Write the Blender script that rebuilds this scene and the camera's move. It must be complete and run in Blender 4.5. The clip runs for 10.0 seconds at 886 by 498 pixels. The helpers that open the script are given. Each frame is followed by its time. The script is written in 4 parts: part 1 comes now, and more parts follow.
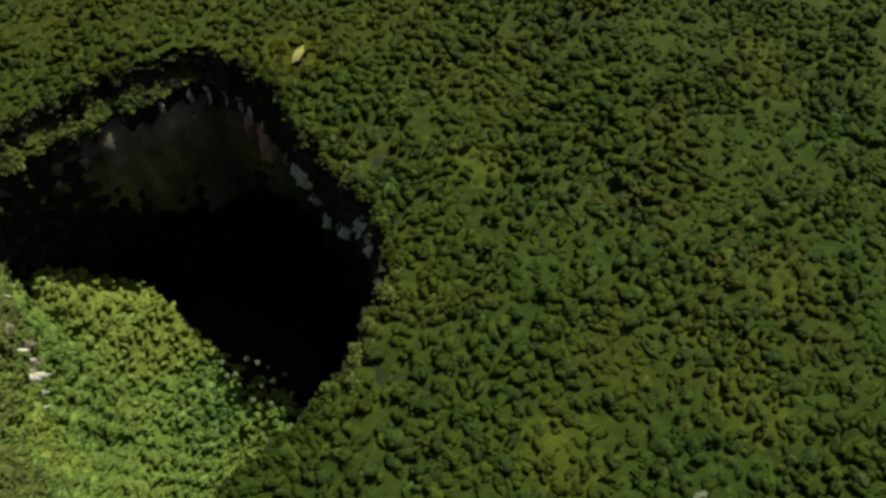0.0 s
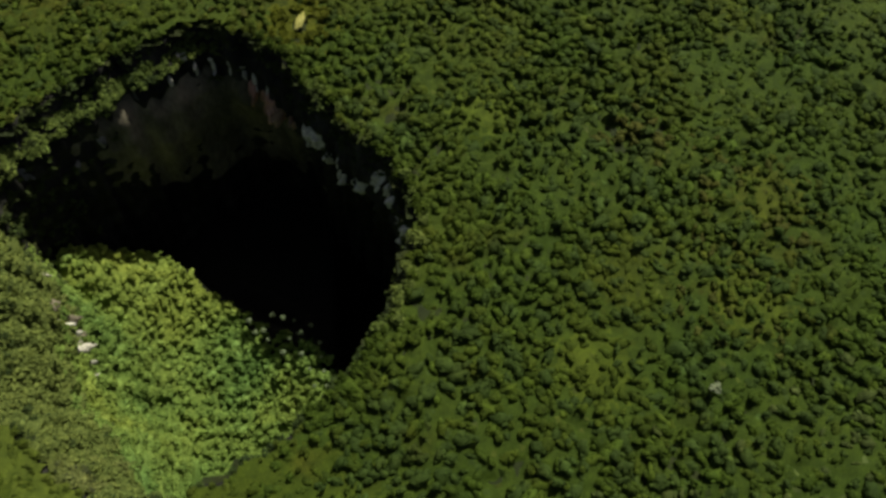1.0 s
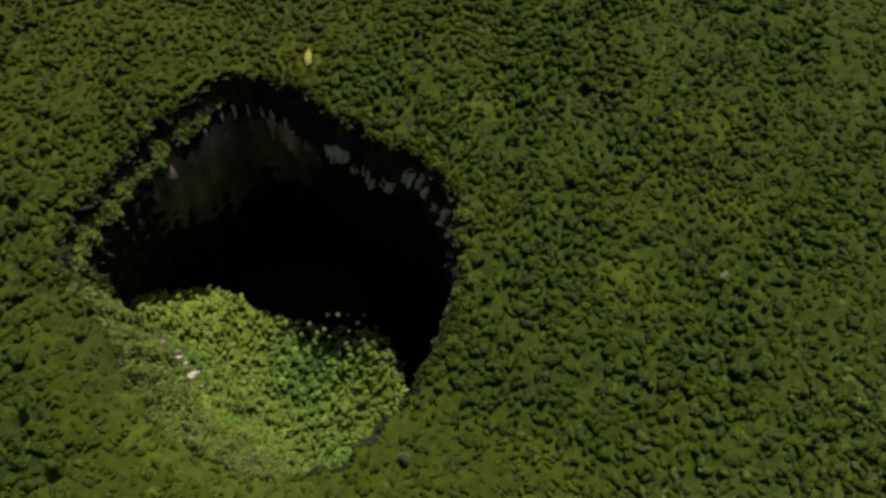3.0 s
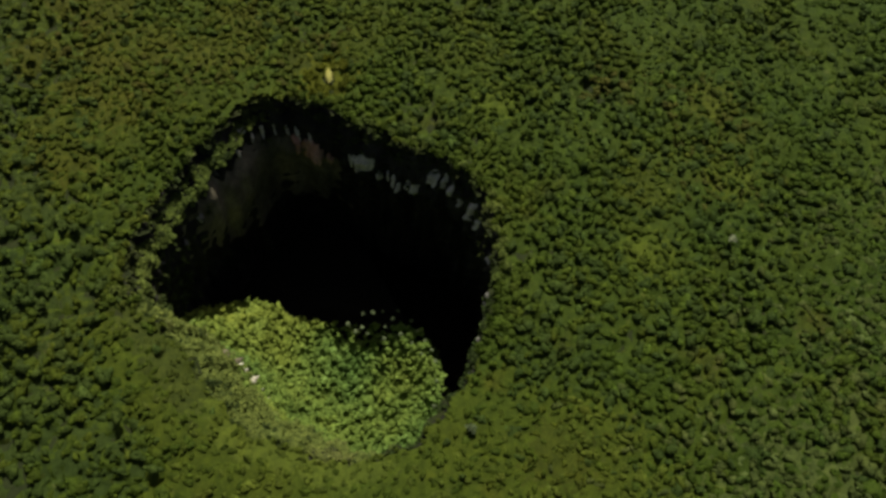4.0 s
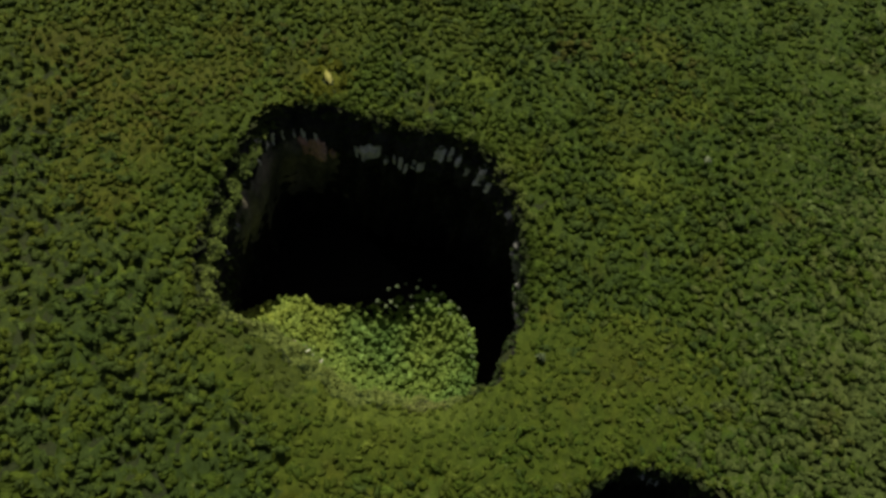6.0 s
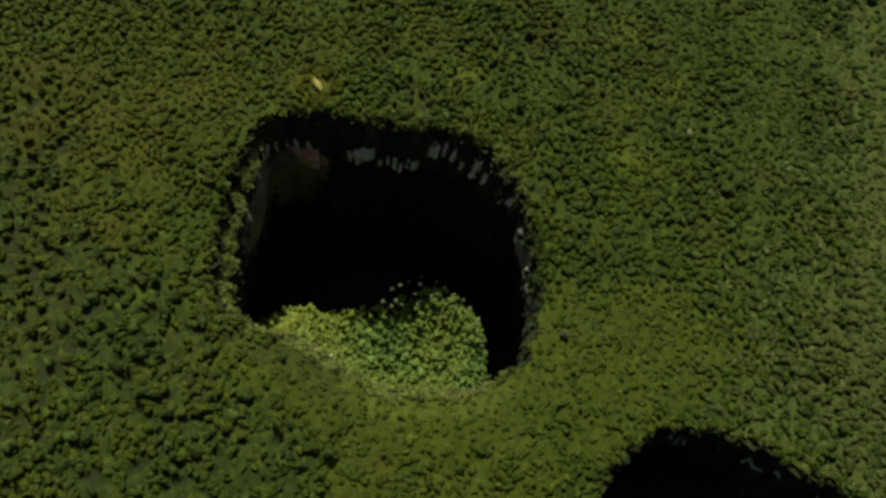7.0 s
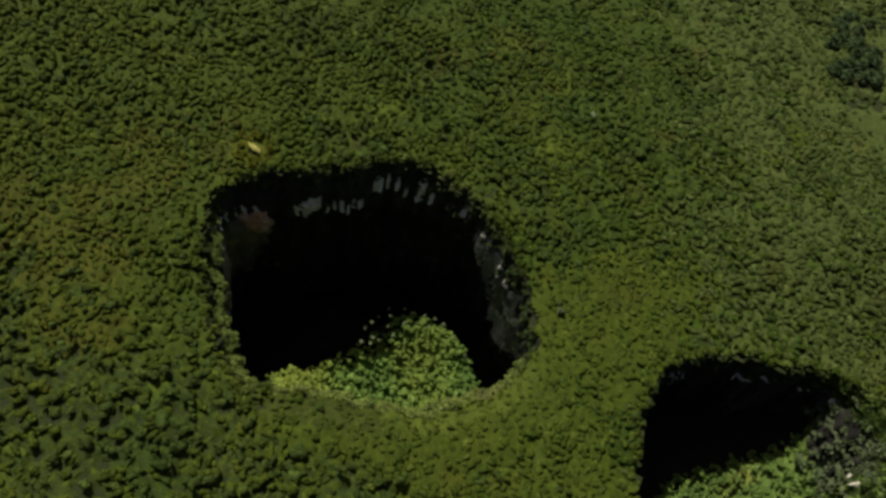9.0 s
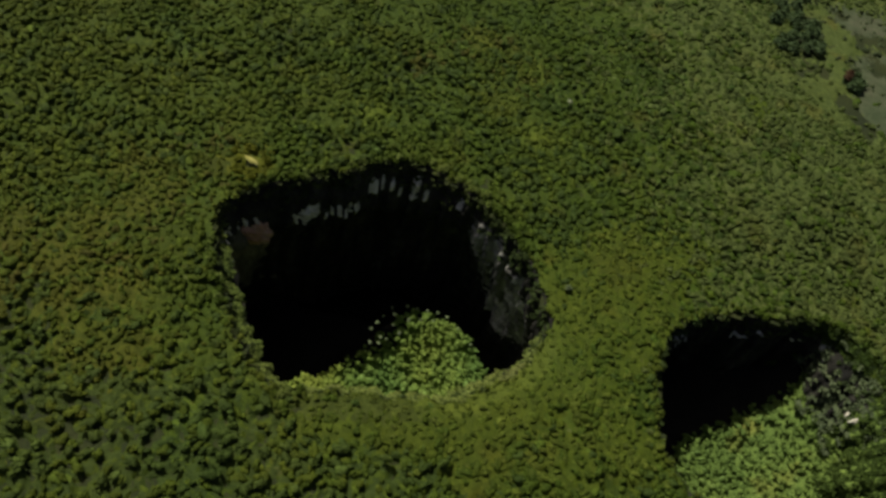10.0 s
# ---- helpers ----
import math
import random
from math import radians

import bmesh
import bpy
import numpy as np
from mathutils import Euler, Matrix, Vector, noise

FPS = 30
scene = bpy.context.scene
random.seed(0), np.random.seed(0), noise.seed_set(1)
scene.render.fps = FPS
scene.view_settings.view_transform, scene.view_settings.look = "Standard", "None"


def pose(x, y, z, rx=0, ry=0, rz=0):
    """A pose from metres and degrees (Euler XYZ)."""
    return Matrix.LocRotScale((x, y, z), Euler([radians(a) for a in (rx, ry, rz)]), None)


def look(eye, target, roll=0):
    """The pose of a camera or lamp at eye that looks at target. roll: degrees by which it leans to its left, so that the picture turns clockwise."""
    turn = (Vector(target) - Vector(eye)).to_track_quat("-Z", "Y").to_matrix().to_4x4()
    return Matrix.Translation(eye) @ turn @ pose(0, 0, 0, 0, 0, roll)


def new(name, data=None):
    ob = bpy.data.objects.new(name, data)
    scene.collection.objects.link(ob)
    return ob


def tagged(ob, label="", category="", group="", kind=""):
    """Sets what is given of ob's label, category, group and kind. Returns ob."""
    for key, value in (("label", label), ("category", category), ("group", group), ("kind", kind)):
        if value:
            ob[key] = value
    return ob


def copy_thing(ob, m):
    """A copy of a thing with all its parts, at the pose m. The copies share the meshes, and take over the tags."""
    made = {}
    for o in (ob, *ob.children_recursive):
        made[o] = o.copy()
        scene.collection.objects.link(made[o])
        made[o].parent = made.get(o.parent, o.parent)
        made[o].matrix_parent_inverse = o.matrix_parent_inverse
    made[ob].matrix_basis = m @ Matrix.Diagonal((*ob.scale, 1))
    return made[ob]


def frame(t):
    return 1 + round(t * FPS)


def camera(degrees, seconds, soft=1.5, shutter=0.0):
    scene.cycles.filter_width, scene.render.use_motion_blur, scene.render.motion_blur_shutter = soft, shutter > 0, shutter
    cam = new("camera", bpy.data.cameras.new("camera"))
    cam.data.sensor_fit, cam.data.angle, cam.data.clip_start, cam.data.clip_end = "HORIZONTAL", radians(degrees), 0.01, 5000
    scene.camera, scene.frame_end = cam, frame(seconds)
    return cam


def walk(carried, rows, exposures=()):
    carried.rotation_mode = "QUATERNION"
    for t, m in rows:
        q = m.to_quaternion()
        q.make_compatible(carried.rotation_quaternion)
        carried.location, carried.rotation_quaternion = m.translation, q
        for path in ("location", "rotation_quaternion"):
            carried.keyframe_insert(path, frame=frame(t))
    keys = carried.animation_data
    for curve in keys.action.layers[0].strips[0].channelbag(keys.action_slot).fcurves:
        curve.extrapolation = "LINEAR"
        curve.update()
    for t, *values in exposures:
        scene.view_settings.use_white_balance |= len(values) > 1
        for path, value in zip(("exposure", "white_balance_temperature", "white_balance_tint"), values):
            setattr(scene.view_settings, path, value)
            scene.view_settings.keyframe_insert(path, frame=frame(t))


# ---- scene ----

# ---- camera ----
cam = camera(61.0, 10.0, soft=3.0)
PATH = [
    (0, (80.61, -106.74, 190.96), (81.58, -55.96, 104.82), 2.77),
    (0.5, (68.80, -112.49, 198.71), (73.03, -64.72, 110.96), 3.98),
    (1, (56.64, -118.15, 206.87), (64.30, -73.20, 117.87), 5.27),
    (1.5, (43.84, -123.69, 216.10), (54.44, -80.30, 126.63), 5.49),
    (2, (30.15, -128.39, 225.90), (44.13, -85.08, 136.86), 5.89),
    (2.5, (15.30, -131.83, 236.31), (32.33, -89.70, 147.23), 6.34),
    (4, (-32.60, -136.01, 267.14), (-8.86, -96.74, 178.29), 5.85),
    (4.5, (-49.09, -135.77, 276.98), (-23.11, -98.68, 187.82), 6.71),
    (5, (-66.11, -133.68, 285.62), (-37.34, -99.66, 196.09), 8.60),
    (5.5, (-82.76, -128.84, 290.94), (-50.77, -96.93, 201.73), 10.18),
    (7, (-128.96, -104.72, 293.97), (-87.87, -80.24, 206.15), 14.08),
    (7.5, (-143.73, -95.01, 293.62), (-97.54, -73.75, 207.51), 15.81),
    (8, (-158.05, -84.17, 292.84), (-106.68, -67.07, 208.77), 17.05),
    (8.5, (-171.58, -72.59, 291.94), (-116.14, -59.31, 209.79), 17.21),
    (9, (-184.29, -60.60, 291.10), (-126.89, -50.59, 209.83), 16.39),
    (9.5, (-196.14, -48.41, 290.22), (-136.76, -40.95, 210.11), 15.59),
    (10, (-207.88, -35.94, 289.56), (-146.88, -32.52, 210.39), 16.09),
]
walk(cam, [(t, look(eye, target, roll)) for t, eye, target, roll in PATH],
     exposures=((0, 0.0, 6250, 10.0), (2.5, -0.1, 6550, 10.5), (5, -0.08, 6600, 11.0), (7, -0.15, 6600, 11.5), (10, -0.1, 6450, 14.5)))

# ---- light: high sun from the far right, clear sky ----
SUN = Vector((0.345, 0.528, 1.0)).normalized()
world = bpy.data.worlds.new("sky")
scene.world = world
world.use_nodes = True
wn = world.node_tree.nodes
sky = wn.new("ShaderNodeTexSky")
sky.sky_type = "NISHITA"
sky.sun_disc = False
sky.sun_elevation = math.asin(SUN.z)
sky.sun_rotation = math.atan2(SUN.x, SUN.y)
sky.altitude, sky.air_density, sky.dust_density, sky.ozone_density = 0, 1.0, 6.0, 0.0
wn["Background"].inputs["Strength"].default_value = 0.042
world.node_tree.links.new(sky.outputs[0], wn["Background"].inputs["Color"])
sun_data = bpy.data.lights.new("sun", "SUN")
sun_data.energy, sun_data.angle, sun_data.color = 5.0, radians(0.55), (1.0, 0.96, 0.80)
sun = new("sun", sun_data)
sun.matrix_world = look(SUN * 600, (0, 0, 0))

# ---- materials ----


def nodes_of(name, roughness=0.8, specular=0.25):
    m = bpy.data.materials.new(name)
    m.use_nodes = True
    n, l = m.node_tree.nodes, m.node_tree.links
    b = n["Principled BSDF"]
    b.inputs["Roughness"].default_value = roughness
    b.inputs["Specular IOR Level"].default_value = specular
    return m, n, l, b


def noise_node(n, l, scale, detail=3.0, rough=0.55, stretch=None):
    g = n.new("ShaderNodeNewGeometry")
    t = n.new("ShaderNodeTexNoise")
    t.inputs["Scale"].default_value = scale
    t.inputs["Detail"].default_value = detail
    t.inputs["Roughness"].default_value = rough
    if stretch:
        k = n.new("ShaderNodeMapping")
        k.inputs["Scale"].default_value = stretch
        l.new(g.outputs["Position"], k.inputs["Vector"])
        l.new(k.outputs[0], t.inputs["Vector"])
    else:
        l.new(g.outputs["Position"], t.inputs["Vector"])
    return t


def ramp_node(n, l, source, stops):
    r = n.new("ShaderNodeValToRGB")
    e = r.color_ramp.elements
    while len(e) < len(stops):
        e.new(0.5)
    for k, (at, c) in enumerate(stops):
        e[k].position, e[k].color = at, (*c, 1)
    l.new(source, r.inputs[0])
    return r


def mix_node(n, l, kind, fac, a, b):
    m = n.new("ShaderNodeMix")
    m.data_type, m.blend_type = "RGBA", kind
    if isinstance(fac, float):
        m.inputs[0].default_value = fac
    else:
        l.new(fac, m.inputs[0])
    for sock, v in ((m.inputs[6], a), (m.inputs[7], b)):
        if isinstance(v, tuple):
            sock.default_value = (*v, 1)
        else:
            l.new(v, sock)
    return m.outputs[2]


def bump_node(n, l, b, source, strength, distance):
    k = n.new("ShaderNodeBump")
    k.inputs["Strength"].default_value = strength
    k.inputs["Distance"].default_value = distance
    l.new(source, k.inputs["Height"])
    l.new(k.outputs[0], b.inputs["Normal"])


def foliage(name, greens, dry, pale, per_island=True):
    """Leaf masses: broad drifts of hue, crown to crown change, leaf grain, a few dry and pale crowns, painted
    highlights.
    """
    m, n, l, b = nodes_of(name, 0.62, 0.13)
    drift = noise_node(n, l, 0.022, 4.0)
    g = n.new("ShaderNodeNewGeometry")
    across = n.new("ShaderNodeVectorMath")
    across.operation = "DOT_PRODUCT"
    across.inputs[1].default_value = (-0.0004, 0.0006, 0.0)
    l.new(g.outputs["Position"], across.inputs[0])
    total = n.new("ShaderNodeMath")
    l.new(drift.outputs["Fac"], total.inputs[0])
    l.new(across.outputs["Value"], total.inputs[1])
    base = ramp_node(n, l, total.outputs[0], [(0.3, greens[0]), (0.5, greens[1]), (0.68, greens[2])])
    rust = noise_node(n, l, 0.035, 3.0)
    rust_mask = ramp_node(n, l, rust.outputs["Fac"], [(0.6, (0, 0, 0)), (0.75, (1, 1, 1))])
    col = mix_node(n, l, "MIX", rust_mask.outputs[0], base.outputs[0], dry)
    crown = noise_node(n, l, 0.33, 2.0)
    crown_tone = ramp_node(n, l, crown.outputs["Fac"], [(0.3, (0.75, 0.78, 0.75)), (0.5, (1, 1, 1)), (0.7, (1.28, 1.25, 1.2))])
    col = mix_node(n, l, "MULTIPLY", 1.0, col, crown_tone.outputs[0])
    if per_island:
        g = n.new("ShaderNodeNewGeometry")
        # Top islands turn pale: pale crowns, and highlights painted into the leaf colour
        tone = ramp_node(n, l, g.outputs["Random Per Island"], [(0.0, (0.8, 0.82, 0.8)), (0.5, (1, 1, 1)), (0.88, (1.2, 1.18, 1.14)), (0.965, pale)])
        col = mix_node(n, l, "MULTIPLY", 1.0, col, tone.outputs[0])
    grain = noise_node(n, l, 2.2, 4.0, 0.7)
    fleck = ramp_node(n, l, grain.outputs["Fac"], [(0.35, (0.55, 0.58, 0.55)), (0.6, (1.25, 1.25, 1.2))])
    col = mix_node(n, l, "MULTIPLY", 0.8, col, fleck.outputs[0])
    l.new(col, b.inputs["Base Color"])
    bump_node(n, l, b, grain.outputs["Fac"], 0.9, 0.5)
    # Light that shines through thin leaves
    t = n.new("ShaderNodeBsdfTranslucent")
    l.new(mix_node(n, l, "MULTIPLY", 1.0, col, (1.15, 1.15, 0.7)), t.inputs["Color"])
    k = n.new("ShaderNodeMixShader")
    k.inputs[0].default_value = 0.2
    l.new(b.outputs[0], k.inputs[1])
    l.new(t.outputs[0], k.inputs[2])
    l.new(k.outputs[0], n["Material Output"].inputs["Surface"])
    return m


LEAF = foliage("canopy_leaves", ((0.0407, 0.0709, 0.0066), (0.0480, 0.0757, 0.0071), (0.0565, 0.0807, 0.0076)), (0.0594, 0.0728, 0.0072), (1.55, 1.55, 1.75))
OLIVE_LEAF = foliage("olive_shrub_leaves", ((0.0433, 0.0703, 0.0059), (0.0514, 0.0750, 0.0064), (0.0609, 0.0808, 0.0069)), (0.0632, 0.0750, 0.0068), (1.5, 1.5, 1.7))
COARSE_LEAF = foliage("deep_green_leaves", ((0.0366, 0.0639, 0.0108), (0.0427, 0.0690, 0.0119), (0.0506, 0.0744, 0.0130)), (0.0509, 0.0628, 0.0101), (1.65, 1.65, 1.8))
THICKET_LEAF = foliage("low_thicket_leaves", ((0.0465, 0.0714, 0.0056), (0.0530, 0.0756, 0.0060), (0.0615, 0.0803, 0.0064)), (0.0642, 0.0735, 0.0068), (1.4, 1.4, 1.6))
RUST_LEAF = foliage("russet_leaves", ((0.0560, 0.0700, 0.0112), (0.0639, 0.0710, 0.0114), (0.0720, 0.0720, 0.0115)), (0.0680, 0.0680, 0.0120), (1.3, 1.3, 1.3))
FLOOR_LEAF = foliage("floor_forest_leaves", ((0.1050, 0.1880, 0.0430), (0.1540, 0.2270, 0.0450), (0.2150, 0.2620, 0.0440)), (0.1650, 0.2250, 0.0450), (1.6, 1.6, 1.9))
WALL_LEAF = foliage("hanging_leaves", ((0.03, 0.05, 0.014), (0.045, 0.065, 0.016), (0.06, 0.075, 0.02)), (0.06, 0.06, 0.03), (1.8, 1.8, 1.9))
PALE_LEAF = foliage("pale_leaves", ((0.2160, 0.2497, 0.1620), (0.2700, 0.3038, 0.2025), (0.3375, 0.3578, 0.2565)), (0.4050, 0.4050, 0.2700), (1.3, 1.3, 1.3))
WISP_LEAF = foliage("grey_green_floor_leaves", ((0.200, 0.260, 0.140), (0.240, 0.300, 0.170), (0.290, 0.340, 0.200)), (0.300, 0.330, 0.200), (1.4, 1.4, 1.5))
YELLOW_LEAF = foliage("yellow_shrub_leaves", ((0.0759, 0.0914, 0.0054), (0.0867, 0.0985, 0.0057), (0.0999, 0.1073, 0.0064)), (0.0915, 0.0985, 0.0060), (1.2, 1.2, 1.2))
SCRUB_LEAF = foliage("scrub_leaves", ((0.0511, 0.0700, 0.0294), (0.0601, 0.0770, 0.0323), (0.0697, 0.0840, 0.0353)), (0.0700, 0.0740, 0.0360), (1.3, 1.3, 1.3))
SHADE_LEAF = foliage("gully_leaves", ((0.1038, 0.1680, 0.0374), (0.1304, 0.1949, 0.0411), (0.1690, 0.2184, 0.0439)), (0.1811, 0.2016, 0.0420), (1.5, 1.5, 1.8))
SILVER_LEAF = foliage("dull_pale_green_leaves", ((0.0597, 0.0843, 0.0197), (0.0686, 0.0899, 0.0211), (0.0800, 0.0965, 0.0225)), (0.0768, 0.0825, 0.0167), (1.7, 1.7, 2.0))
SLOPE_LEAF = foliage("open_slope_leaves", ((0.1208, 0.1560, 0.0377), (0.1318, 0.1656, 0.0390), (0.1476, 0.1776, 0.0416)), (0.1525, 0.1632, 0.0520), (1.5, 1.5, 1.6))
KHAKI_LEAF = foliage("khaki_slope_leaves", ((0.0546, 0.0756, 0.0109), (0.0601, 0.0790, 0.0113), (0.0668, 0.0832, 0.0122)), (0.0655, 0.0781, 0.0126), (1.6, 1.6, 1.7))
GREY_LEAF = foliage("grey_green_leaves", ((0.0852, 0.1241, 0.0274), (0.1020, 0.1405, 0.0309), (0.1259, 0.1598, 0.0352)), (0.1089, 0.1306, 0.0315), (2.0, 2.0, 2.1))
OCHRE_LEAF = foliage("ochre_thicket_leaves", ((0.0493, 0.0701, 0.0062), (0.0563, 0.0720, 0.0064), (0.0651, 0.0739, 0.0070)), (0.0669, 0.0701, 0.0080), (1.5, 1.5, 1.6))
REDDISH_LEAF = foliage("red_brown_leaves", ((0.0640, 0.0360, 0.0198), (0.0840, 0.0450, 0.0242), (0.1040, 0.0600, 0.0308)), (0.0720, 0.0500, 0.0275), (1.3, 1.3, 1.3))
EDGE_LEAF = foliage("rim_thicket_leaves", ((0.0642, 0.0912, 0.0110), (0.0717, 0.0965, 0.0115), (0.0813, 0.1028, 0.0120)), (0.0813, 0.0943, 0.0125), (1.5, 1.5, 1.6))
DUSTY_LEAF = foliage("dusty_grey_leaves", ((0.0855, 0.1150, 0.0570), (0.1035, 0.1350, 0.0684), (0.1260, 0.1550, 0.0808)), (0.1350, 0.1400, 0.0902), (1.6, 1.6, 1.7))
DARK_LEAF = foliage("dark_leaves", ((0.0538, 0.0870, 0.0352), (0.0662, 0.1034, 0.0414), (0.0828, 0.1242, 0.0497)), (0.0745, 0.0870, 0.0455), (1.6, 1.6, 1.6))


def plain(name, stops, scale, fine, roughness=0.9, bump=0.6, dist=0.4, stretch=None):
    m, n, l, b = nodes_of(name, roughness, 0.2)
    a = noise_node(n, l, scale, 5.0, 0.6, stretch)
    c = noise_node(n, l, fine, 5.0, 0.65, stretch)
    base = ramp_node(n, l, a.outputs["Fac"], stops)
    tone = ramp_node(n, l, c.outputs["Fac"], [(0.3, (0.6, 0.6, 0.6)), (0.65, (1.2, 1.2, 1.2))])
    l.new(mix_node(n, l, "MULTIPLY", 1.0, base.outputs[0], tone.outputs[0]), b.inputs["Base Color"])
    bump_node(n, l, b, c.outputs["Fac"], bump, dist)
    return m


# Soil taken down to near-black: the pit floor's shade is in the colour
SHADED_SOIL = plain("shade_black_soil", [(0.3, (0.004, 0.0045, 0.0035)), (0.7, (0.010, 0.010, 0.007))], 0.3, 1.5)
FAR_GROUND = plain("undergrowth", [(0.3, (0.0138, 0.0204, 0.0066)), (0.5, (0.0193, 0.0270, 0.0066)), (0.7, (0.0275, 0.0330, 0.0077))], 0.05, 0.8)
# Wall stone darkened so the deep shade of the shafts sits in its colour
SHADED_ROCK = plain("shade_darkened_sandstone", [(0.34, (0.0075, 0.0081, 0.0067)), (0.5, (0.0160, 0.0161, 0.0125)), (0.64, (0.0376, 0.0374, 0.0278)), (0.78, (0.0799, 0.0811, 0.0614))], 0.09, 0.6, 0.9, 1.0, 1.0, (1, 1, 0.3))
STREAKED_ROCK = plain("streaked_sandstone", [(0.35, (0.035, 0.036, 0.031)), (0.5, (0.13, 0.13, 0.115)), (0.65, (0.30, 0.295, 0.265))], 0.1, 0.7, 0.9, 0.9, 0.6, (1, 1, 0.2))
GREY_ROCK = plain("grey_sandstone", [(0.3, (0.15, 0.15, 0.135)), (0.5, (0.37, 0.365, 0.33)), (0.7, (0.54, 0.53, 0.48))], 0.16, 0.9, 0.9, 0.9, 0.6, (1, 1, 0.25))
BROWN_ROCK = plain("brown_sandstone", [(0.3, (0.0626, 0.0605, 0.0395)), (0.5, (0.1503, 0.1336, 0.0911)), (0.68, (0.2339, 0.2004, 0.1406))], 0.07, 0.5, 0.9, 0.8, 0.8, (1, 1, 0.35))
PINK_ROCK = plain("pinkish_sandstone", [(0.3, (0.2480, 0.1395, 0.0900)), (0.5, (0.5158, 0.2976, 0.1980)), (0.68, (0.5754, 0.3906, 0.2970))], 0.12, 0.7, 0.9, 0.9, 0.8, (1, 1, 0.3))
PALE_ROCK = plain("pale_sandstone", [(0.3, (0.38, 0.36, 0.28)), (0.5, (0.60, 0.575, 0.46)), (0.7, (0.72, 0.70, 0.58))], 0.25, 1.3, 0.85, 0.8, 0.5, (1, 1, 0.25))
BARK = plain("bark", [(0.3, (0.10, 0.085, 0.07)), (0.7, (0.2, 0.18, 0.15))], 1.5, 6.0, 0.9, 0.5, 0.05)
SAND = plain("dry_grass", [(0.3, (0.23, 0.22, 0.045)), (0.7, (0.33, 0.32, 0.10))], 0.5, 2.0, 0.9, 0.4, 0.1)
PALE_GRASS = plain("pale_sedge", [(0.3, (0.0355, 0.0517, 0.0225)), (0.5, (0.0488, 0.0627, 0.0298)), (0.7, (0.0661, 0.0721, 0.0398))], 0.06, 1.2, 0.9, 0.5, 0.3)

# ---- plan: two sinkholes in a forested plateau; mean canopy top at z = 0 ----
GROUND = -4.0
HOLES = (
    ((-5.0, 0.0), (69.5, 67.9, 62.6, 62.0, 66.8, 77.2, 82.6, 76.8, 72.8, 72.0, 75.2, 75.2, 65.2, 62.4, 65.2, 70.8, 73.6, 79.5, 80.5, 75.2, 71.2, 68.2, 68.0, 68.2)),
    ((-15.0, -197.0), (57.0, 56.5, 57.4, 59.0, 61.6, 59.8, 58.4, 57.6, 61.6, 61.2, 59.6, 58.1, 59.3, 55.8, 56.3, 56.2, 57.6, 60.9, 62.0, 66.4, 68.6, 72.5, 72.5, 66.5)),
)
rng = np.random.default_rng(7)


def smooth(a, b, x):
    k = np.clip((np.asarray(x, float) - a) / (b - a), 0, 1)
    return k * k * (3 - 2 * k)


def swell(x, y, size, seed=0.0):
    """Cheap rolling noise in -1..1."""
    x, y = np.asarray(x) / size, np.asarray(y) / size
    return (np.sin(1.7 * x + 0.9 * y + seed) + np.sin(-1.1 * x + 2.1 * y + 1.3 + seed) + np.sin(2.9 * x - 1.6 * y + 2.7 * seed) * 0.7 + np.sin(0.7 * x + 3.3 * y - seed) * 0.5) / 3.2


def rim_radius(hole, theta):
    _, radii = HOLES[hole]
    k = (np.asarray(theta) / (2 * np.pi) * len(radii)) % len(radii)
    i = np.floor(k).astype(int)
    f = k - i
    r = np.array(radii)
    a, b, c, d = (r[(i + j) % len(r)] for j in (-1, 0, 1, 2))
    out = b + 0.5 * f * (c - a + f * (2 * a - 5 * b + 4 * c - d + f * (3 * (b - c) + d - a)))
    return out + 1.0 * np.sin(23 * theta + hole) * np.sin(7 * theta) + 0.8 * np.sin(41 * theta + 2)


def polar(hole, x, y):
    (cx, cy), _ = HOLES[hole]
    return np.arctan2(np.asarray(y) - cy, np.asarray(x) - cx) % (2 * np.pi), np.hypot(np.asarray(x) - cx, np.asarray(y) - cy)


def depth_in(hole, x, y):
    """Metres inside the rim (negative outside)."""
    theta, r = polar(hole, x, y)
    return rim_radius(hole, theta) - r


def about(theta, centre, half):
    """1 at an angle (degrees), fading to 0 at half degrees off."""
    d = np.abs((np.degrees(theta) - centre + 180) % 360 - 180)
    return 1 - smooth(half * 0.55, half, d)


def inset(hole, theta, z):
    """How far the wall stands in from the rim at a height."""
    theta, z = np.asarray(theta), np.asarray(z, float)
    if hole == 0:
        slope = about(theta, 213, 56) * 24 * np.clip(-(z + 4) / 92, 0, 1.2) ** 0.8
        ledge = about(theta, 130, 48) * 6.0 * smooth(-9, -13, z)
        bulge = about(theta, 30, 75) * (2.2 * smooth(-12, -18, z) - 9.0 * smooth(-34, -60, z))
        south = -about(theta, 302, 55) * 0.26 * np.clip(-z - 24, 0, 60)
        under = -5.0 * smooth(-32, -80, z) * about(theta, 104, 46)
        return slope + ledge + bulge + south + under
    slope = about(theta, 296, 45) * 27 * np.clip(-(z + 4) / 60, 0, 1.2) ** 0.85
    shelf = about(theta, 312, 24) * 5 * smooth(-12, -18, z)
    return slope + shelf - 6 * smooth(-20, -50, z) * about(theta, 80, 70)


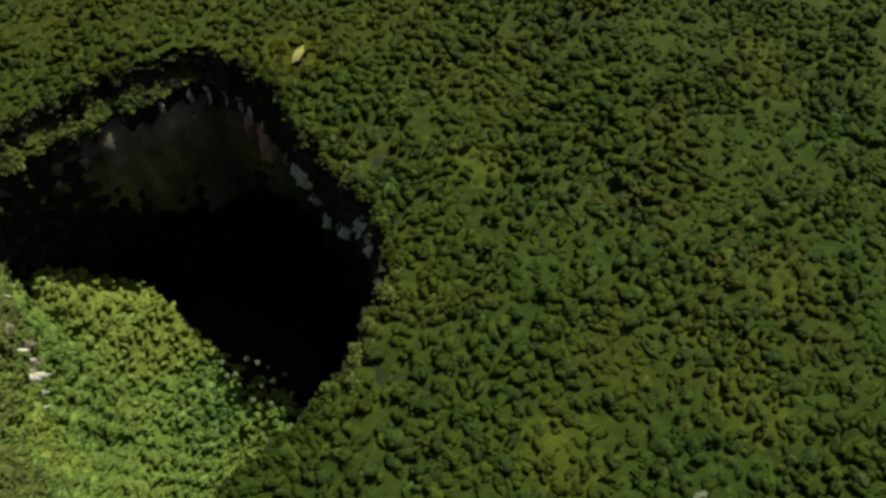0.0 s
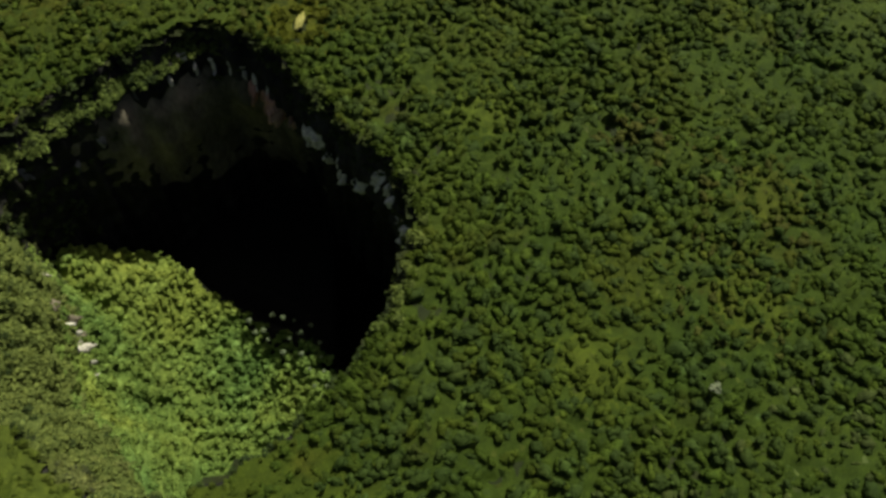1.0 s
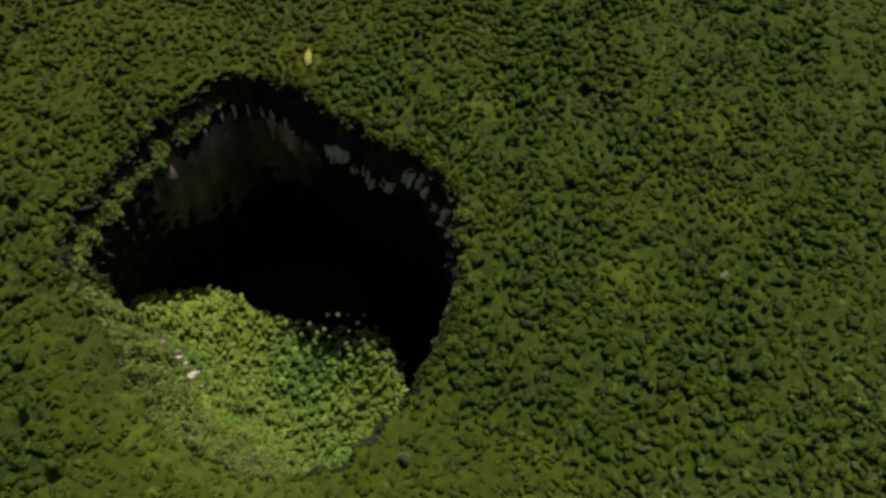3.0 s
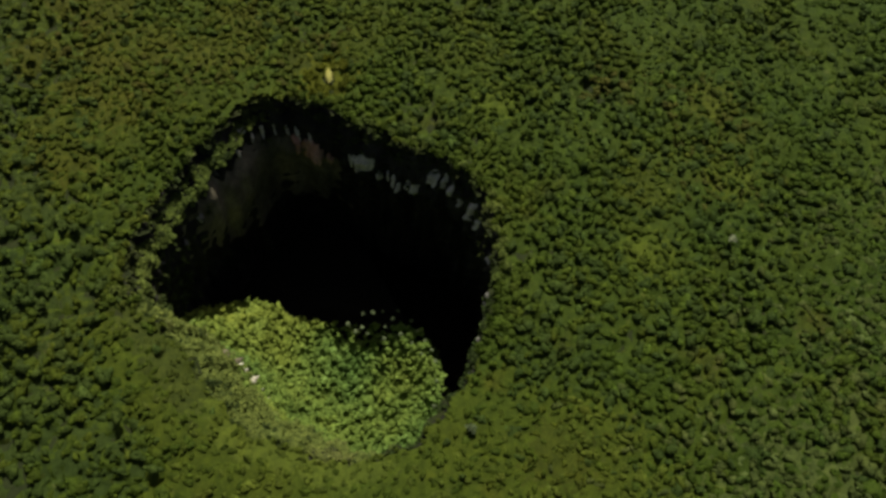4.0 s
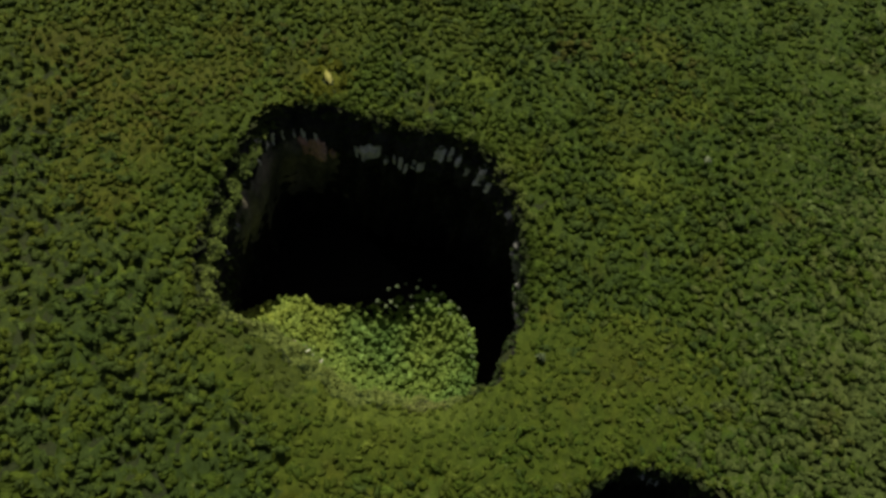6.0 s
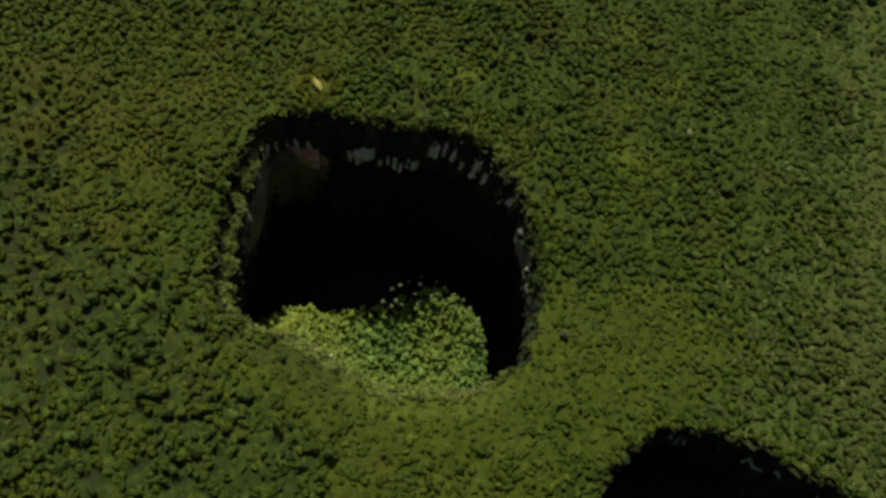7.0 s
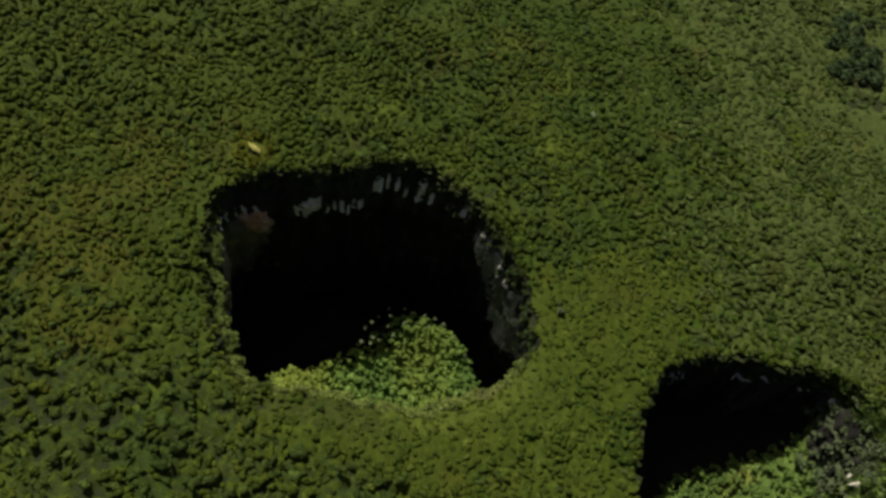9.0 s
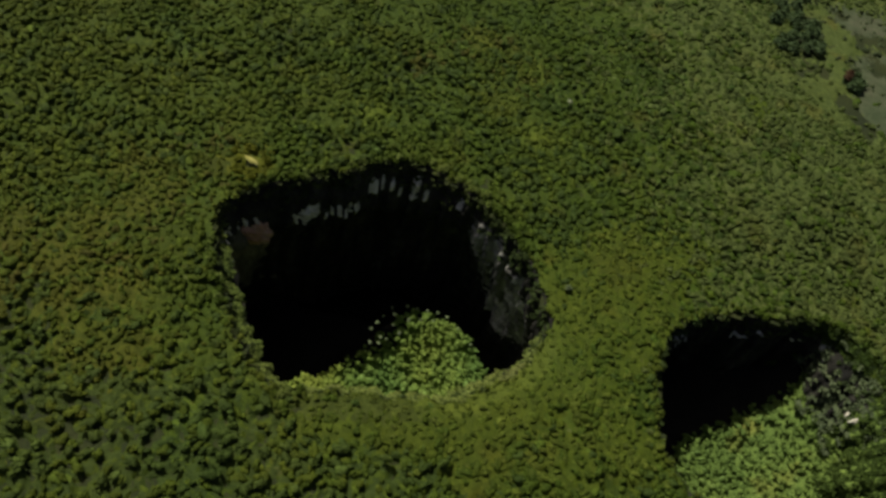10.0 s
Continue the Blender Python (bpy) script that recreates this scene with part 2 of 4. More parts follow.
def dip(x, y):
    """The plateau sinks towards the open side of the small sinkhole and rolls over the gentle edge of the large one."""
    x, y = np.asarray(x, float), np.asarray(y, float)
    theta, _ = polar(0, x, y)
    roll = -5.5 * about(theta, 222, 52) * smooth(13, -1, -depth_in(0, x, y))
    return roll - 9 * np.exp(-((x - 84) ** 2 + (y + 250) ** 2) / (2 * 22.0**2))


def floor_shade_edge(x):
    """How far north growth on the large floor reaches: the shadow edge, shaped as a drop."""
    return np.interp(x, (-80, -72, -47, -38, -29, -20, -5, 10, 18, 30, 40), (44, 42, 37, 35.5, 28, 21, 10, 1, -3, -15, -25))


def floor_height(hole, x, y):
    x, y = np.asarray(x, float), np.asarray(y, float)
    if hole == 0:
        z = -102.0 + 0.8 * np.maximum(-24 - x, 0) + 0.525 * x + 0.291 * y + 0.0107 * x * x + 0.005 * y * y
        edge = 31.5 - 0.019 * np.maximum(-33 - y, 0) ** 2
        z = np.minimum(z, -85.5 - 0.2 * np.maximum(y - 10, 0)) - 42 * smooth(edge, edge + 7, x)
        z = z + 4 * np.exp(-((x + 47) ** 2 + (y - 27) ** 2) / (2 * 11.0**2))
        z = z + 13 * np.exp(-((x + 71) ** 2 + (y - 28) ** 2) / (2 * 9.5**2))
        z = z + 18 * np.exp(-((x + 65) ** 2 + (y - 20) ** 2) / (2 * 11.0**2))
        # Drop cut along the shadow edge, so the floor beyond reads black
        z = z - 26 * smooth(1, 10, y - floor_shade_edge(x))
        return z + 1.5 * swell(x, y, 11)
    u, v = x + 15, y + 197
    return np.minimum(-72 + 0.2 * u - 0.6 * np.minimum(v + 10, 0) + 0.3 * np.maximum(0.7 * (u - v) - 18, 0), -24) + 1.5 * swell(x, y, 10)


def wall_point(hole, theta, z):
    (cx, cy), _ = HOLES[hole]
    rough = 1.3 * np.sin(31 * theta + 0.08 * z) * np.sin(11 * theta + 1) + 0.9 * np.sin(67 * theta + 0.05 * z + 2) + 0.9 * np.sin(0.55 * z + 5 * np.sin(3 * theta)) + 0.6 * np.sin(1.3 * z + 9 * theta)
    rough = rough * smooth(-4, -10, z)
    r = rim_radius(hole, theta) + 1.5 - inset(hole, theta, z) + rough
    return cx + r * np.cos(theta), cy + r * np.sin(theta)


# ---- mesh helpers ----


def mesh_from(name, verts, faces, material, smooth_shade=False):
    """A mesh from a vertex array and an array of faces that all have as many corners."""
    verts, faces = np.asarray(verts, np.float32), np.asarray(faces, np.int32)
    me = bpy.data.meshes.new(name)
    me.vertices.add(len(verts))
    me.vertices.foreach_set("co", verts.ravel())
    k = faces.shape[1]
    me.loops.add(faces.size)
    me.loops.foreach_set("vertex_index", faces.ravel())
    me.polygons.add(len(faces))
    me.polygons.foreach_set("loop_start", np.arange(0, faces.size, k, dtype=np.int32))
    if smooth_shade:
        me.polygons.foreach_set("use_smooth", np.ones(len(faces), bool))
    me.update(calc_edges=True)
    me.validate()
    me.materials.append(material)
    return me


def part(name, data, parent, label=""):
    ob = new(name, data)
    ob.parent = parent
    if label:
        ob["label"] = label
    return ob


bm = bmesh.new()
bmesh.ops.create_icosphere(bm, subdivisions=1, radius=1)
ICO_V = np.array([v.co[:] for v in bm.verts])
ICO_F = np.array([[v.index for v in f.verts] for f in bm.faces])
bm.free()
ICO_F = ICO_F[ICO_V[ICO_F].mean(1)[:, 2] > -0.6]  # no underside: it is never lit or seen


def clumps(centres, sizes, seed, jitter=0.36):
    """Uneven leaf clumps, one island each."""
    r = np.random.default_rng(seed)
    v = ICO_V[None] * (1 + jitter * r.uniform(-1, 1, (len(centres), len(ICO_V), 1)))
    a = r.uniform(0, 6.28, len(centres))
    c, s = np.cos(a)[:, None], np.sin(a)[:, None]
    v = np.stack([v[..., 0] * c - v[..., 1] * s, v[..., 0] * s + v[..., 1] * c, v[..., 2]], -1)
    v = v * np.asarray(sizes)[:, None] + np.asarray(centres)[:, None]
    f = ICO_F[None] + (np.arange(len(centres)) * len(ICO_V))[:, None, None]
    return v.reshape(-1, 3), f.reshape(-1, 3)


def sprays(centres, normals, length, seed):
    """Leaf sprays: small bent blades of foliage, four corners each, facing roughly along the normals."""
    r = np.random.default_rng(seed)
    n = normals + r.normal(0, 0.34, normals.shape)
    n /= np.linalg.norm(n, axis=1)[:, None]
    side = np.cross(n, r.normal(0, 1, n.shape))
    side /= np.linalg.norm(side, axis=1)[:, None]
    along = np.cross(n, side)
    a, b = length[:, None] * along * 0.5, length[:, None] * side * r.uniform(0.25, 0.42, (len(n), 1))
    lift = n * length[:, None] * 0.16
    v = np.stack([centres - a - lift, centres + b + lift, centres + a - lift, centres - b + lift], 1)
    q = np.arange(len(n))[:, None] * 4
    f = np.concatenate([q + [0, 1, 2], q + [0, 2, 3]])
    return v.reshape(-1, 3), f


def crown_shape(seed, count, width=2.2, height=1.3, core=0.6, leafy=4):
    """A tree crown: a few dense inner clumps and many leaf sprays over an uneven dome; its base is at z = 0."""
    r = np.random.default_rng(seed)
    inner = int(round(count * core))
    k = np.arange(inner)
    a = k * 2.4 + r.uniform(-0.9, 0.9, inner)
    rad = width * 0.72 * np.sqrt((k + 0.25) / max(inner, 1)) * r.uniform(0.7, 1.2, inner)
    w = width * r.uniform(0.28, 0.56, (inner, 1)) * min(1.0, 5 / max(inner, 1)) ** 0.33
    c = np.stack([rad * np.cos(a), rad * np.sin(a), height * (0.9 - 0.6 * (rad / width) ** 2) * r.uniform(0.65, 1.15, inner)], -1)
    if inner:
        v1, f1 = clumps(c, np.concatenate([w * r.uniform(0.7, 1.3, (inner, 1)), w, w * r.uniform(0.5, 0.9, (inner, 1))], 1), seed + 99)
    else:
        v1, f1 = np.zeros((0, 3)), np.zeros((0, 3), int)
    n = count * leafy + 4
    t, u = r.uniform(0, 6.28, n), np.sqrt(r.uniform(0, 1, n))
    lobes = 1 + 0.22 * np.sin(3 * t + seed) + 0.12 * np.sin(5 * t + 2 * seed)
    rad = width * 0.95 * u * lobes
    z = height * (1.35 - 0.85 * u**2) + height * 0.16 * np.sin(4 * t + 5 * u + seed) * u + r.normal(0, 0.1, n)
    out = np.stack([0.55 * u * np.cos(t), 0.55 * u * np.sin(t), np.full(n, 0.85)], -1)
    v2, f2 = sprays(np.stack([rad * np.cos(t), rad * np.sin(t), z], -1), out, width * r.uniform(0.36, 0.85, n) * (5 / leafy) ** 0.5, seed + 7)
    return np.concatenate([v1, v2]), np.concatenate([f1, f2 + len(v1)])


bm = bmesh.new()
bmesh.ops.create_icosphere(bm, subdivisions=2, radius=1)
DOME_V = np.array([v.co[:] for v in bm.verts])
DOME_F = np.array([[v.index for v in f.verts] for f in bm.faces])
bm.free()
DOME_F = DOME_F[DOME_V[DOME_F].mean(1)[:, 2] > -0.25]


def domed_crown(seed, width=2.0, height=1.5, side=4, leafy=9):
    """A single rounded crown: an uneven leaf dome, lower side boughs and loose sprays; its base is at z = 0."""
    r = np.random.default_rng(seed)
    p = r.uniform(0, 6.28, 6)
    d = DOME_V
    lump = 0.17 * np.sin(3.1 * d[:, 0] + 2.3 * d[:, 1] + p[0]) + 0.15 * np.sin(4.3 * d[:, 1] - 2.7 * d[:, 2] + p[1]) + 0.12 * np.sin(5.2 * d[:, 0] + 3.8 * d[:, 2] + p[2])
    k = (1 + lump + r.uniform(-0.15, 0.15, len(d)))[:, None]
    v0 = d * k * (width * 0.72, width * 0.72, height * 0.95) + (0, 0, height * 0.12)
    a = np.arange(side) * 6.28 / max(side, 1) + r.uniform(-0.6, 0.6, side)
    rad = width * r.uniform(0.45, 0.85, side)
    w = width * r.uniform(0.26, 0.46, (side, 1))
    c = np.stack([rad * np.cos(a), rad * np.sin(a), height * r.uniform(0.05, 0.75, side)], -1)
    v1, f1 = clumps(c, np.concatenate([w, w, w * r.uniform(0.7, 1.1, (side, 1))], 1), seed + 99, 0.25)
    t, u = r.uniform(0, 6.28, leafy), np.sqrt(r.uniform(0.05, 1, leafy))
    out = np.stack([u * np.cos(t), u * np.sin(t), np.sqrt(1.05 - u * u)], -1)
    v2, f2 = sprays(out * (width * 0.76, width * 0.76, height * 1.02) + (0, 0, height * 0.12), out, width * r.uniform(0.25, 0.5, leafy), seed + 7)
    return np.concatenate([v0, v1, v2]), np.concatenate([DOME_F, f1 + len(v0), f2 + len(v0) + len(v1)])


def forest(name, x, y, z, size, material, label, category="trees", count=7, seed=1, height=1.3, core=0.6, leafy=4, domed=False):
    """Very many trees in one mesh; z is the height of each crown's top."""
    shapes = [domed_crown(seed * 50 + k, 2.2, height, count, leafy) if domed else crown_shape(seed * 50 + k, count, 2.2, height, core, leafy) for k in range(14)]
    pick, turn = rng.integers(0, len(shapes), len(x)), rng.uniform(0, 6.28, len(x))
    tall = rng.uniform(0.75, 1.25, len(x))
    vs, fs, at = [], [], 0
    for k, (v, f) in enumerate(shapes):
        i = np.nonzero(pick == k)[0]
        if not len(i):
            continue
        c, s, m = np.cos(turn[i])[:, None], np.sin(turn[i])[:, None], size[i][:, None]
        long = 1.0 + 0.28 * np.sin(7.0 * turn[i])[:, None]
        v = v * (1, 1, 1)
        v[:, 2] -= 1.2 * height
        w = np.stack([(v[:, 0] * long * c - v[:, 1] / long * s) * m + x[i][:, None], (v[:, 0] * long * s + v[:, 1] / long * c) * m + y[i][:, None], v[:, 2] * m * tall[i][:, None] + z[i][:, None]], -1)
        vs.append(w.reshape(-1, 3))
        fs.append((f[None] + (np.arange(len(i)) * len(v))[:, None, None]).reshape(-1, 3) + at)
        at += len(i) * len(v)
    ob = new(name, mesh_from(name, np.concatenate(vs), np.concatenate(fs), material, domed))
    return tagged(ob, label, category, kind="stuff")


# ---- ground sheet with the two openings, reaching the horizon ----
STEP = 4.0
gx, gy = np.arange(-300, 501, STEP), np.arange(-400, 361, STEP)
X, Y = np.meshgrid(gx, gy)
Z = GROUND + dip(X, Y) + 0.9 * swell(X, Y, 34) * smooth(500, 420, X) * smooth(-300, -260, X) * smooth(360, 300, Y) * smooth(-400, -340, Y)
nx, ny = len(gx), len(gy)
verts = np.stack([X.ravel(), Y.ravel(), Z.ravel()], -1)
i, j = np.meshgrid(np.arange(nx - 1), np.arange(ny - 1))
q = (j * nx + i).ravel()
faces = np.stack([q, q + 1, q + nx + 1, q + nx], -1)
mid = verts[faces].mean(1)
keep = (depth_in(0, mid[:, 0], mid[:, 1]) < -1.0) & (depth_in(1, mid[:, 0], mid[:, 1]) < -1.0)
faces = faces[keep]
FAR = 4000.0
base = len(verts)
verts = np.vstack([verts, [(-FAR, -FAR, GROUND), (FAR, -FAR, GROUND), (FAR, FAR, GROUND), (-FAR, FAR, GROUND)]])
corner = [0, nx - 1, nx * ny - 1, nx * (ny - 1)]
faces = np.vstack([faces, [(base + k, base + (k + 1) % 4, corner[(k + 1) % 4], corner[k]) for k in range(4)]])
ground = new("ground", mesh_from("ground", verts, faces, FAR_GROUND))
tagged(ground, "dark forest soil and undergrowth of the flat plateau", "ground", kind="structure")


def build_hole(hole, deep, names, label):
    n, m = 420, 64
    theta = np.linspace(0, 2 * np.pi, n, endpoint=False)
    zs = np.linspace(GROUND + 0.2, -deep, m)
    T, ZZ = np.meshgrid(theta, zs)
    px, py = wall_point(hole, T, ZZ)
    ZZ = ZZ + dip(px, py) * smooth(-26, -6, ZZ)
    (cx, cy), _ = HOLES[hole]
    lip = rim_radius(hole, theta) + 9
    lx, ly = cx + lip * np.cos(theta), cy + lip * np.sin(theta)
    rows_v = [np.stack([lx, ly, GROUND - 1.3 + dip(lx, ly)], -1)]
    rows_v += [np.stack([px[k], py[k], ZZ[k]], -1) for k in range(m)]
    v = np.concatenate(rows_v)
    a, b = np.meshgrid(np.arange(n), np.arange(m))
    f = np.stack([b * n + a, b * n + (a + 1) % n, (b + 1) * n + (a + 1) % n, (b + 1) * n + a], -1).reshape(-1, 4)
    wall = new(names[0], mesh_from(names[0], v, f, SHADED_ROCK, True))
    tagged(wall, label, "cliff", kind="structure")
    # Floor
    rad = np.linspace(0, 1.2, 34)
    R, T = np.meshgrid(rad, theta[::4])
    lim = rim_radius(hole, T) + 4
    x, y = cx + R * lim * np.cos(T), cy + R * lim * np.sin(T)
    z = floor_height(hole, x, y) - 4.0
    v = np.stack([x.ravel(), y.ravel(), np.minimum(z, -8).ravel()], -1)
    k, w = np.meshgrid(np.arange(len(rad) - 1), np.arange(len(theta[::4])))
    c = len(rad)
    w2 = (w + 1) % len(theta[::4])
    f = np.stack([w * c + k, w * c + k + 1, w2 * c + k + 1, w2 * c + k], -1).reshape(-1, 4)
    fl = new(names[1], mesh_from(names[1], v, f, SHADED_SOIL, True))
    tagged(fl, "rubble and soil at the sinkhole bottom, coloured near-black for its shade", "ground", kind="structure")
    return wall


wall_big = build_hole(0, 135, ("sinkhole_wall_1", "sinkhole_floor_1"), "sheer sandstone wall of the large round sinkhole, coloured dark for its shade")
wall_small = build_hole(1, 95, ("sinkhole_wall_2", "sinkhole_floor_2"), "rock wall of the smaller neighbouring sinkhole, coloured dark for its shade")

# ---- forest of the plateau ----
HULL = ((-225, 10), (-180, -65), (-135, -130), (-95, -275), (30, -300), (290, -345), (420, -320), (440, -190), (370, -20), (330, 70), (280, 140), (110, 285), (-30, 265), (-110, 225), (-185, 130))


def inside_hull(x, y, grow=0.0):
    ok = np.ones(len(x), bool)
    for (ax, ay), (bx, by) in zip(HULL, HULL[1:] + HULL[:1]):
        ex, ey = bx - ax, by - ay
        ok &= (ex * (y - ay) - ey * (x - ax)) / math.hypot(ex, ey) > -grow
    return ok


def scatter(x0, x1, y0, y1, step):
    gx, gy = np.meshgrid(np.arange(x0, x1, step), np.arange(y0, y1, step * 0.87))
    gx = gx + (np.arange(gx.shape[0]) % 2)[:, None] * step / 2
    x, y = gx.ravel(), gy.ravel()
    return x + rng.uniform(-0.42, 0.42, len(x)) * step, y + rng.uniform(-0.42, 0.42, len(x)) * step


def open_scrub(x, y):
    """The low pale patch beyond the small sinkhole."""
    return smooth(75, 45, np.hypot((x - 285) * 0.8, y + 262))


def bare_ground(x, y):
    """Where the scrub opens into pale brownish ground."""
    near = 1 - smooth(0.7, 1.3, np.hypot((x - 266) / 46, (y + 273) / 27))
    far = 1 - smooth(0.7, 1.3, np.hypot((x - 356) / 32, (y + 258) / 24))
    return np.maximum(near, far)


# Drifts of vegetation on the plateau
OLIVE = ((35, -105), (-72, -62), (-15, 122), (-52, 132), (-23, -94), (-98, 50), (204, -182), (159, 48), (36, -100), (34, -120), (-36, -90), (-98, -2), (-87, 86), (94, -62), (90, 38), (132, -27), (48, 95), (194, 91), (-61, 87), (-25, 95), (115, -53))
COARSE = ((89, 148), (20, 142), (-114, 101), (204, -115), (101, -135), (56, 41), (-81, 150), (-114, 46), (116, 27), (66, 45), (60, -75), (152, -52), (150, -111), (124, 105), (138, 30), (190, -10), (75, -49), (218, 68), (48, -165))
MEADOW = ((48, -128), (30, -133), (12, -126), (58, -112), (62, -140), (-8, -122), (-54, -75), (-34, -110), (-54, -124), (-72, -104), (-80, -68), (-28, -93))
RUSSET = ((166, -40), (179, -4), (106, -187), (-40, 116), (170, 0), (158, -41), (-64, 160), (28, 106), (-17, 106), (166, 11), (143, 28), (181, -12))
OCHRE = ((-48, 160), (-13, 119), (-56, 133), (4, 131), (-63, 177), (-34, 134), (-84, 148), (183, -1), (168, -37), (22, 96), (-2, 112), (40, -108), (-74, 120), (-89, 102), (-84, 84), (-62, 104))
YELLOW = (30.5, 82.7)


def drift(x, y, spots, reach):
    out = np.zeros(len(x))
    for px, py in spots:
        out = np.maximum(out, np.exp(-((x - px) ** 2 + (y - py) ** 2) / (2 * reach**2)))
    return out


def lawn(x, y, rolling=True):
    """How low and even the thicket grows: a belt along the near rim and the saddle between the sinkholes."""
    theta, _ = polar(0, x, y)
    d = -depth_in(0, x, y)
    belt = about(theta, 235, 75) * smooth(34, 18, d) * smooth(0, 5, d)
    saddle = np.maximum(drift(x, y, ((38, -104), (30, -88), (20, -112)), 13), 0.75 * drift(x, y, MEADOW, 12))
    spots = 0.7 * drift(x, y, OCHRE, 8)
    spots = np.maximum(spots, 0.8 * drift(x, y, ((93, 40), (-52, 133), (-20, 120), (204, -182), (132, -27), (50, 97), (-27, 96), (-64, 88), (115, -53), (194, 91)), 8))
    if not rolling:
        return np.clip(np.maximum(np.maximum(belt * 0.85, saddle), spots), 0, 1)
    calm = smooth(0.05, 0.6, swell(x, y, 23, 5.0) + 0.5 * swell(x, y, 9, 2.0) + 0.5 * smooth(60, 240, x - 0.3 * y))
    spots = np.maximum(spots, (0.5 + 0.2 * smooth(70, 200, x)) * calm)
    return np.clip(np.maximum(np.maximum(belt * 0.85, saddle), spots), 0, 1)


# Dark openings in the canopy, where one sees down between the crowns
HALF = 0.8
gap_map = np.zeros((int(660 / HALF), int(690 / HALF)), bool)
px, py = scatter(-225, 445, -345, 295, 6.6)
chance = 0.36 + 0.5 * drift(px, py, COARSE, 16) - 0.5 * drift(px, py, OLIVE, 15) + 0.3 * smooth(-55, -90, px) + 0.2 * smooth(-40, -70, px) * smooth(30, 60, py) + 0.45 * swell(px, py, 17, 3.0) - 0.3 * smooth(120, 220, px)
chance = np.where(open_scrub(px, py) > 0.25, 0.16, chance) * (1 - 0.72 * smooth(0.1, 0.45, lawn(px, py)))
some = rng.uniform(0, 1, len(px)) < chance
for gx_, gy_, long_, turn_ in zip(px[some], py[some], rng.uniform(1.1, 2.9, some.sum()) * (1 + 0.35 * smooth(-45, -85, px[some])), rng.uniform(0, 3.14, some.sum())):
    i0, j0 = int((gx_ + 235) / HALF), int((gy_ + 355) / HALF)
    jj, ii = np.mgrid[j0 - 4:j0 + 5, i0 - 4:i0 + 5]
    dx, dy = ii * HALF - 235 - gx_, jj * HALF - 355 - gy_
    along, across = dx * math.cos(turn_) + dy * math.sin(turn_), dy * math.cos(turn_) - dx * math.sin(turn_)
    gap_map[jj, ii] |= (along / long_) ** 2 + (across / (0.6 + 0.32 * long_)) ** 2 < 1


def gap(x, y, reach=0.0):
    """Whether a place lies in a dark opening of the canopy."""
    out = np.zeros(len(x), bool)
    for ox, oy in ((0, 0), (reach, 0), (-reach, 0), (0, reach), (0, -reach)):
        i, j = ((x + ox + 235) / HALF).astype(int), ((y + oy + 355) / HALF).astype(int)
        out |= gap_map[np.clip(j, 0, gap_map.shape[0] - 1), np.clip(i, 0, gap_map.shape[1] - 1)]
    return out


x, y = scatter(-230, 450, -350, 300, 3.7)
clear = ~gap(x, y, 0.9)
clear &= np.maximum(depth_in(0, x, y), depth_in(1, x, y)) < -0.5
clear &= inside_hull(x, y) & (np.hypot((x - YELLOW[0]) * 0.9, y - YELLOW[1]) > rng.uniform(8, 15, len(x)))
clear &= rng.uniform(0, 1, len(x)) > 0.8 * open_scrub(x, y)
clear &= np.maximum(depth_in(0, x, y), depth_in(1, x, y)) < -4.6
clear &= (x < 235) | (rng.uniform(0, 1, len(x)) < 0.62)
x, y = x[clear], y[clear]
x_rim, y_rim = scatter(-90, 75, -270, 95, 3.1)
inner_edge = np.maximum(depth_in(0, x_rim, y_rim), depth_in(1, x_rim, y_rim))
band = (inner_edge < -1.5) & (inner_edge > -5.4)
x_rim, y_rim = x_rim[band], y_rim[band]
level = 1.5 * swell(x, y, 34) + 0.6 * swell(x, y, 9, 1.0) - 1.8 * open_scrub(x, y) + dip(x, y)
even = lawn(x, y)
keep = rng.uniform(0, 1, len(x)) > 0.05 * even
x, y, level, even = x[keep], y[keep], level[keep], even[keep]
lean = smooth(-40, 110, y - 0.55 * x)
olive, coarse, russet = drift(x, y, OLIVE, 14), drift(x, y, COARSE, 13), 0.5 * drift(x, y, RUSSET, 9)
olive = np.maximum(np.maximum(olive, 0.12 + 0.6 * lean), 1.05 * lawn(x, y, False))
coarse = np.maximum(coarse, 0.1 + 0.3 * smooth(60, 160, x - 0.5 * y))
draw = rng.uniform(0, 1, len(x))
kind = np.where(draw < russet, 3, np.where(draw < russet + olive * 0.95, 1, np.where(draw > 1 - coarse * 0.9, 2, 0)))
kind = np.where(rng.uniform(0, 1, len(x)) < 0.65 * drift(x, y, OCHRE, 11), 7, kind)
kind = np.where(rng.uniform(0, 1, len(x)) < 0.55 * drift(x, y, ((75, -165), (100, -190), (50, -150), (92, -150), (120, -170)), 15), 5, kind)
stray = rng.uniform(0, 1, len(x)) < 0.06
stray &= even < 0.3
kind = np.where(rng.uniform(0, 1, len(x)) < 0.75 * smooth(120, 320, 0.4 * x - 1.2 * y), 5, kind)
kind = np.where((rng.uniform(0, 1, len(x)) < 0.5 * smooth(-50, -95, x)) & (even < 0.4), 2, kind)
theta_, _ = polar(0, x, y)
pale_edge = 0.7 * about(theta_, 192, 27) * smooth(22, 8, -depth_in(0, x, y))
kind = np.where(rng.uniform(0, 1, len(x)) < pale_edge, 6, kind)
open_edge = 0.9 * about(theta_, 238, 34) * smooth(17, 4, -depth_in(0, x, y))
kind = np.where(rng.uniform(0, 1, len(x)) < open_edge, 8, kind)
